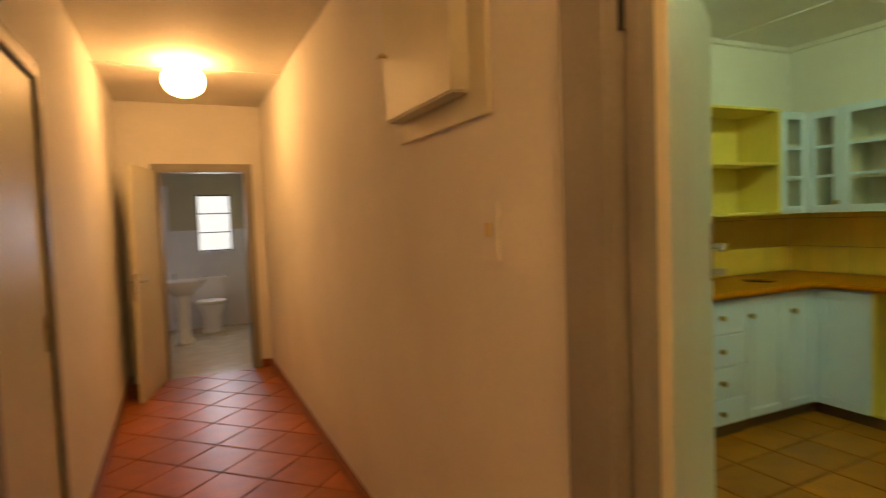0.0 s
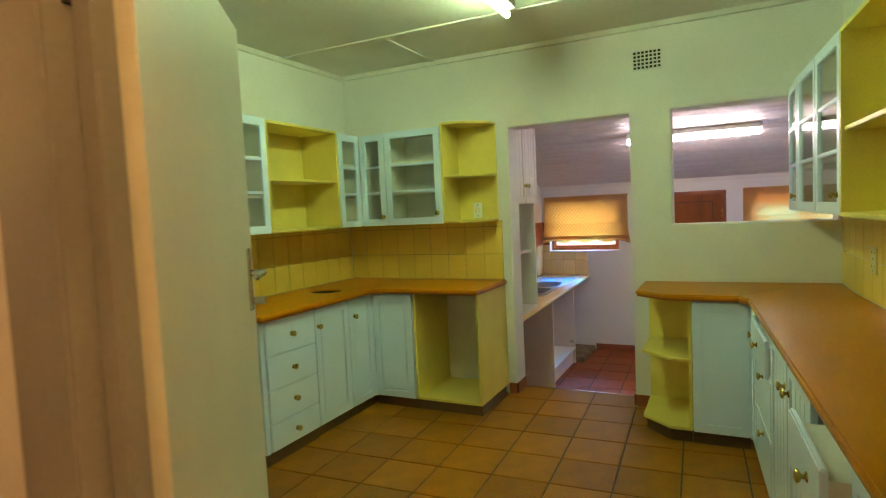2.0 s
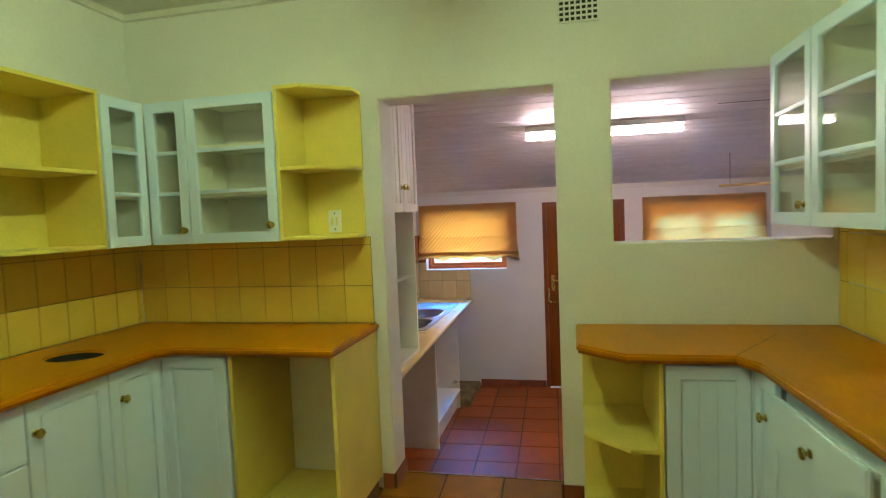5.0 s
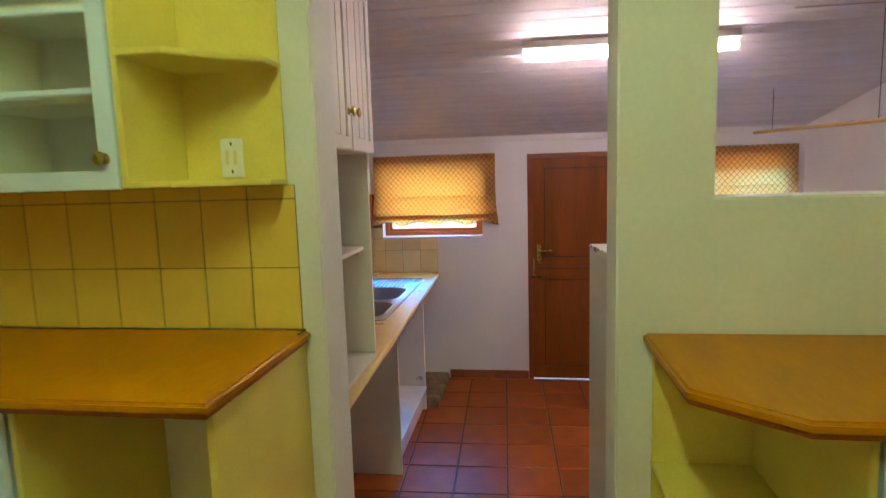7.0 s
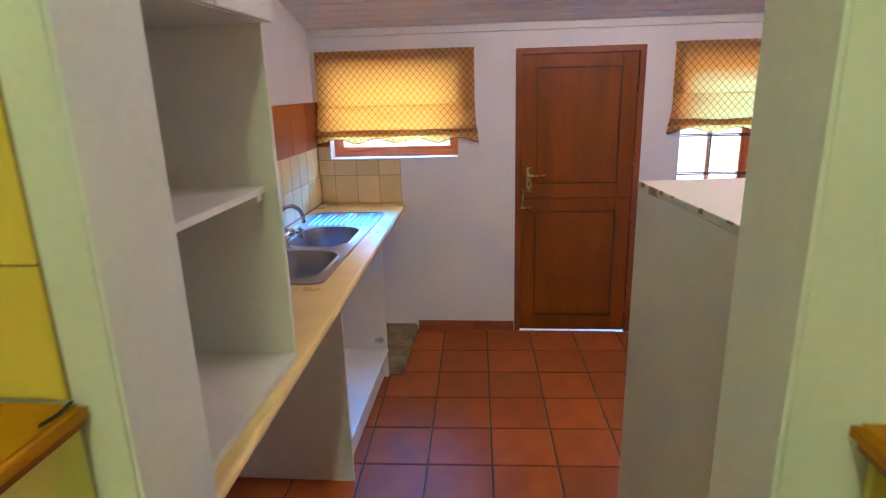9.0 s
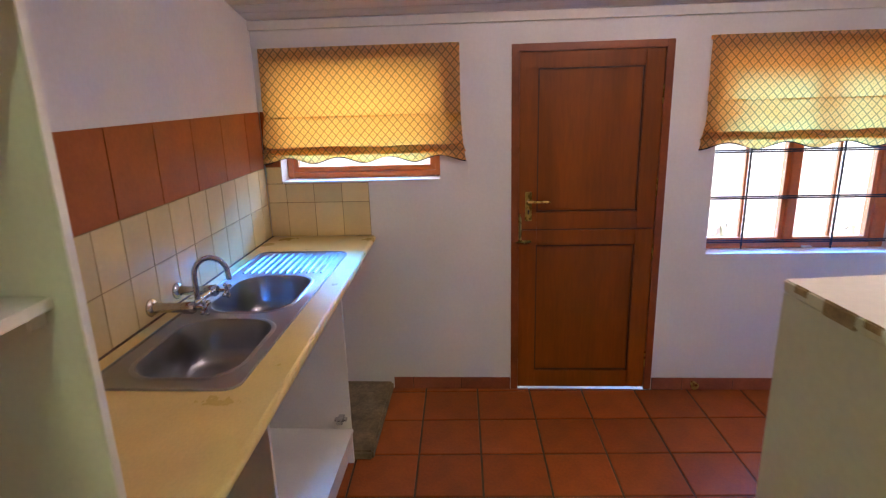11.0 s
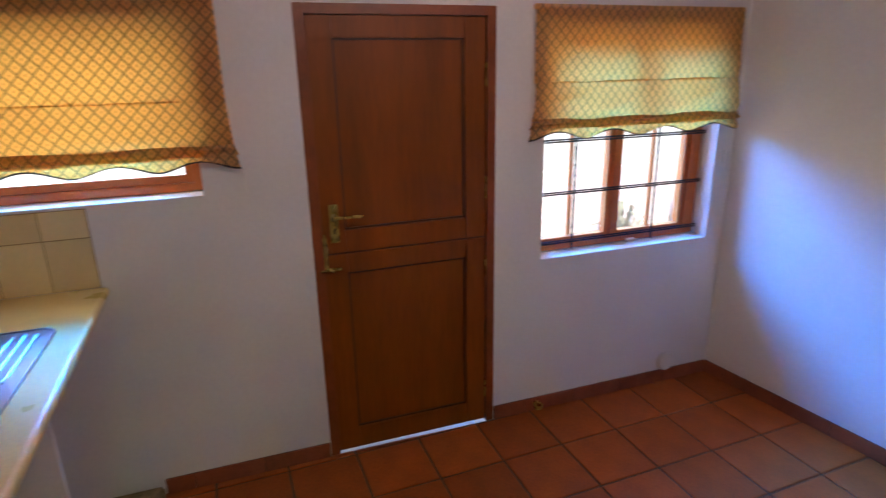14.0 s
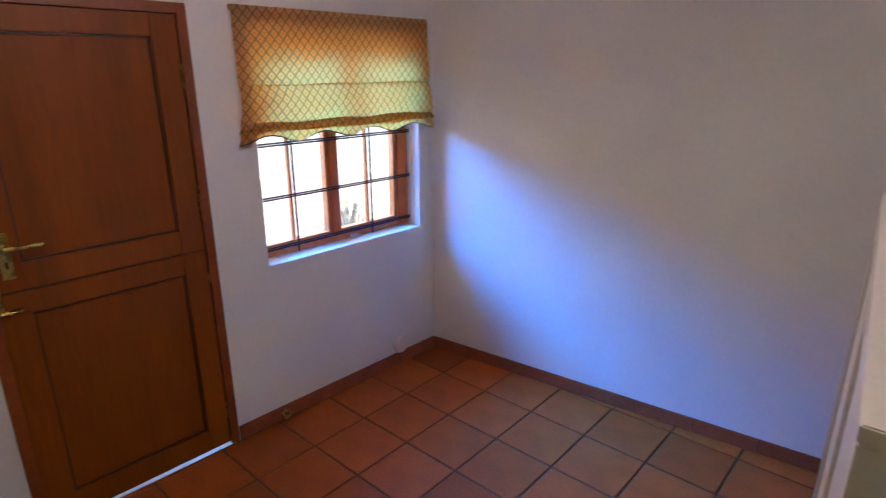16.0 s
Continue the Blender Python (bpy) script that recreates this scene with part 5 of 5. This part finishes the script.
# wall tap stub and round cover by the skirting
whole("wall_pipe_stub", turned(bmesh.new(), [(0.018, 0), (0.018, 0.03), (0.024, 0.032), (0.024, 0.045), (0.012, 0.048)], (LX1 - 0.001, 0.655, -0.405), "-x", 14), BRASS, "brass pipe stub at the skirting", "pipe")
whole("round_cover", turned(bmesh.new(), [(0.058, 0), (0.058, 0.012), (0.050, 0.022), (0.030, 0.026), (0.010, 0.027)], (LX1 - 0.001, -0.19, -0.318), "-x", 22), PLASTIC, "round white cover plate on the wall", "cover", smooth=True)
whole("trim_step_edge", boxes(slab(LX0 - 0.004, LX0 + 0.004, DW0, DW1, -0.014, 0.003)), CHROME, "thin metal strip on the step edge", "trim", "structure")

# ---- outside ----
# sunlit backdrop added so that the bathroom window turns white
whole("backdrop_side_wall", boxes(slab(-6, 8, 12.4, 12.6, -0.63, 5.0)), PLASTER, "added white backdrop that whitens the bathroom window", "wall", "structure")
whole("ground", boxes(slab(-80, 120, -100, 100, -0.80, -0.63)), YARD_PAVE, "pale paved yard", "ground", "structure")
# tall sunlit backdrop added to blow out the upper laundry panes
whole("backdrop_yard_wall", boxes(slab(13.0, 13.25, -14, 16, -0.63, 4.2)), PLASTER, "added white backdrop that whitens the laundry windows", "wall", "structure")
bw = tagged(new("wall_yard_brick"), "low pinkish brick wall in the yard", "wall", kind="structure")
part("core", boxes(slab(10.987, 11.18, -7, 5, -0.63, 0.20)), YARD_BRICK, bw)
bm = bmesh.new()
for r in range(10):
    for k in range(50):
        y = -7 + k * 0.235 + (0.117 if r % 2 else 0)
        add_box(bm, (10.98, y, -0.60 + r * 0.083), (11.04, y + 0.222, -0.60 + r * 0.083 + 0.071))
tagged(part("brickwork", bm, YARD_BRICK, bw), kind="stuff")


def plant(x, y, z, seed, n, size):
    rnd = random.Random(seed)
    t = thing("garden_plant", (x, y, z), "long-leaved yard plant, its colour paled for daylight glare", "plant", "yard plants")
    bm = bmesh.new()
    for _ in range(n):
        a, r, h = rnd.uniform(0, 6.28), rnd.uniform(0.2, 1) * size, rnd.uniform(0.4, 1) * size
        p0, p1, p2 = Vector((x, y, z)), Vector((x + 0.4 * r * math.cos(a), y + 0.4 * r * math.sin(a), z + h)), Vector((x + r * math.cos(a), y + r * math.sin(a), z + h * 0.8))
        s = Vector((-math.sin(a), math.cos(a), 0)) * 0.02
        v = [bm.verts.new(c) for c in (p0 - s * 0.4, p0 + s * 0.4, p1 + s, p1 - s)]
        bm.faces.new(v)
        e = bm.verts.new(p2)
        bm.faces.new((v[3], v[2], e))
    part("foliage", bm, LEAF, t)
    return t


for k, (x, y) in enumerate(((10.6, -1.9), (10.7, -0.6), (10.5, 0.7), (10.75, -3.0), (10.6, 2.8))):
    plant(x, y, -0.63, k + 3, 30, 0.50 + 0.08 * (k % 3))

# ---- wall tiles and skirtings ----


def tile_mesh(name, w, h, t, mat, bevel=0.0025):
    return mesh_of(name, boxes(((0, 0, 0), (w, t, h)), bevel=bevel), mat)


def tiled_wall(name, face, at, u0, u1, z_rows, pitch, mats, label, start=None, bed_mat=None):
    """A tile bed with its separate tiles; z_rows are (bottom, top, material index)."""
    bed = to_face(boxes(((u0, 0, z_rows[0][0]), (u1, 0.0035, z_rows[-1][1]))), face, at)
    root = whole(name, bed, bed_mat or TILE_JOINT, label, "tiling", "structure")
    for z0, z1, k in z_rows:
        u = u0 if start is None else start
        while u < u1 - 0.01:
            a, b = max(u, u0) + 0.0018, min(u + pitch, u1) - 0.0018
            if b - a > 0.012:
                bm = to_face(boxes(((a, 0.0036, z0 + 0.0018), (b, 0.0085, z1 - 0.0018)), bevel=0.0016), face, at)
                part("tile", bm, mats[k], root)
            u += pitch
    return root


ROWS_K = ((0.917, 1.120, 0), (1.120, 1.340, 0), (1.340, 1.384, 0))
tiled_wall("trim_tiles_left", "-y", KY1, 2.72, KX1 - 0.009, ROWS_K, 0.160, [TAN_TILE], "yellow cream wall tiles with dark joints")
tiled_wall("trim_tiles_far", "-x", KX1, 2.500, KY1 - 0.009, ROWS_K, 0.1605, [TAN_TILE], "yellow cream wall tiles with dark joints")
tiled_wall("trim_tiles_right", "+y", KY0, 1.28, KX1 - 0.002, ROWS_K, 0.160, [TAN_TILE], "yellow cream wall tiles with dark joints", start=1.248)
tiled_wall("trim_tiles_sink", "-y", LY1, 5.415, LX1 - 0.009, ((CT + 0.001, 0.742, 0), (0.742, 0.952, 0), ), 0.1585, [CREAM_TILE], "cream wall tiles over the sink worktop", start=5.395)
tiled_wall("trim_tiles_rust", "-y", LY1, 5.415, LX1 - 0.009, ((0.953, 1.264, 0),), 0.2925, [RUST_TILE], "rust coloured tile band above the sink", start=5.331, bed_mat=RUST_TILE)
tiled_wall("trim_tiles_window", "-x", LX1, 2.568, LY1 - 0.009, ((CT + 0.001, 0.748, 0), (0.748, 0.858, 0)), 0.1625, [CREAM_TILE], "cream wall tiles below the window", start=2.40)
tiled_wall("trim_tiles_band", "-x", LX1, 3.068, LY1 - 0.009, ((0.859, 0.955, 0), (0.955, 1.264, 1)), 0.1625, [CREAM_TILE, RUST_TILE], "rust tile band beside the window")


def skirting(name, face, at, u0, u1, z, h=0.078, pitch=0.30, mat=None):
    root = whole(name, to_face(boxes(((u0, 0, z), (u1, 0.007, z + h - 0.004))), face, at), GROUT, "terracotta tile skirting", "baseboard", "structure")
    u = u0
    while u < u1 - 0.02:
        b = min(u + pitch, u1)
        part("skirting_tile", to_face(boxes(((u + 0.0015, 0.0072, z), (b - 0.0015, 0.013, z + h)), bevel=0.002), face, at), mat or SKIRT, root)
        u = b
    return root


skirting("baseboard_laundry_back_a", "-x", LX1, D1 + 0.004, 2.48, LZ)
skirting("baseboard_laundry_back_b", "-x", LX1, right_of(LX1) + 0.014, D0 - 0.004, LZ)
sk_r = skirting("baseboard_laundry_right", "+y", 0.0, -3.14, 0.0, LZ)
sk_r.location, sk_r.rotation_euler = (LX1 - 0.002, right_of(LX1), 0), (0, 0, math.atan(0.140))
for ob in sk_r.children:
    ob.matrix_parent_inverse = Matrix.Identity(4)
skirting("baseboard_laundry_hatch", "+x", LX0, -0.92, CY0 - 0.01, LZ)
skirting("baseboard_opening_left", "-y", DW1, KX1, LX0 - 0.006, 0, 0.085)
skirting("baseboard_opening_right", "+y", DW0, KX1, LX0 - 0.006, 0, 0.085)
skirting("baseboard_pier_left", "-x", KX1, DW1, 2.488, 0, 0.085)
skirting("baseboard_pier_right", "-x", KX1, 1.418, DW0, 0, 0.085)
skirting("baseboard_hall_right", "-x", HX1, JY1 + 0.05, HY1 - 0.02, 0, 0.08)
skirting("baseboard_hall_left", "+x", HX0, DL1 + 0.08, HY1 - 0.001, 0, 0.08)
skirting("baseboard_hall_end", "-y", HY1, BD1 + 0.06, HX1 - 0.014, 0, 0.08)
skirting("baseboard_kitchen_left", "-y", KY1, KX0 + 0.001, 2.75, 0, 0.085)

# ---- floor tiles ----


def clip_poly(poly, axis, limit, keep_less):
    out = []
    for i in range(len(poly)):
        p, q = poly[i - 1], poly[i]
        ip, iq = (p[axis] <= limit) == keep_less, (q[axis] <= limit) == keep_less
        if ip != iq:
            f = (limit - p[axis]) / (q[axis] - p[axis])
            out.append((p[0] + f * (q[0] - p[0]), p[1] + f * (q[1] - p[1])))
        if iq:
            out.append(q)
    return out


def pillow(poly, z, t=0.006, e=0.005):
    """A tile with a softly rounded edge over a plan outline."""
    bm = bmesh.new()
    poly = ccw(poly)
    rings = []
    for d, h in ((0.0, -t), (0.0, -0.0022), (e * 0.5, -0.0005), (e, 0.0)):
        rings.append([bm.verts.new((x, y, z + h)) for x, y in (inset(poly, d) if d else poly)])
    for a, b in zip(rings, rings[1:]):
        for i in range(len(a)):
            bm.faces.new((a[i], a[(i + 1) % len(a)], b[(i + 1) % len(b)], b[i]))
    bm.faces.new(rings[-1])
    return bm


def tiled_floor(root, rect, z, pitch, joint, angle, node, mat):
    x0, x1, y0, y1 = rect
    ca, sa, h = math.cos(radians(angle)), math.sin(radians(angle)), (pitch - joint) / 2
    base = [(ca * u - sa * v, sa * u + ca * v) for u, v in ((-h, -h), (h, -h), (h, h), (-h, h))]
    shared = mesh_of("floor_tile", pillow(base, 0), mat)
    rnd = random.Random(7)
    n = int(9 / pitch)
    for i in range(-n, n + 1):
        for j in range(-n, n + 1):
            u, v = (i + 0.5) * pitch, (j + 0.5) * pitch
            cx, cy = node[0] + ca * u - sa * v, node[1] + sa * u + ca * v
            poly = [(cx + a, cy + b) for a, b in base]
            lift = rnd.uniform(-0.0008, 0.0008)
            if all(x0 < p[0] < x1 and y0 < p[1] < y1 for p in poly):
                ob = new("floor_tile", shared)
                ob.location = (cx, cy, z + lift)
            else:
                for ax, lim, less in ((0, x0, False), (0, x1, True), (1, y0, False), (1, y1, True)):
                    poly = clip_poly(poly, ax, lim, less) if poly else poly
                if len(poly) < 3:
                    continue
                area = abs(sum(poly[k - 1][0] * poly[k][1] - poly[k][0] * poly[k - 1][1] for k in range(len(poly)))) / 2
                if area < 0.0025:
                    continue
                poly = [p for k, p in enumerate(poly) if math.dist(p, poly[k - 1]) > 0.012]
                if len(poly) < 3:
                    continue
                bm = pillow(poly, z + lift)
                c = Vector((cx, cy, 0))
                bm.transform(Matrix.Translation(-c))
                ob = new("floor_tile", mesh_of("floor_tile", bm, mat))
                ob.location = c
            ob.parent = root


tiled_floor(floor_k, (KX0, LX0 - 0.006, KY0 - 0.15, KY1), 0.0, 0.326, 0.010, 2.3, (3.819, 1.486), TILE_K)
tiled_floor(floor_l, (LX0, LX1, -0.98, LY1), LZ, 0.3185, 0.010, 1.8, (6.895, 1.930), TILE)
tiled_floor(floor_h, (HX0, KX0 - 0.002, HY0, HY1), 0.0, 0.330, 0.010, 45.0, (0.37, 4.20), TILE_H)
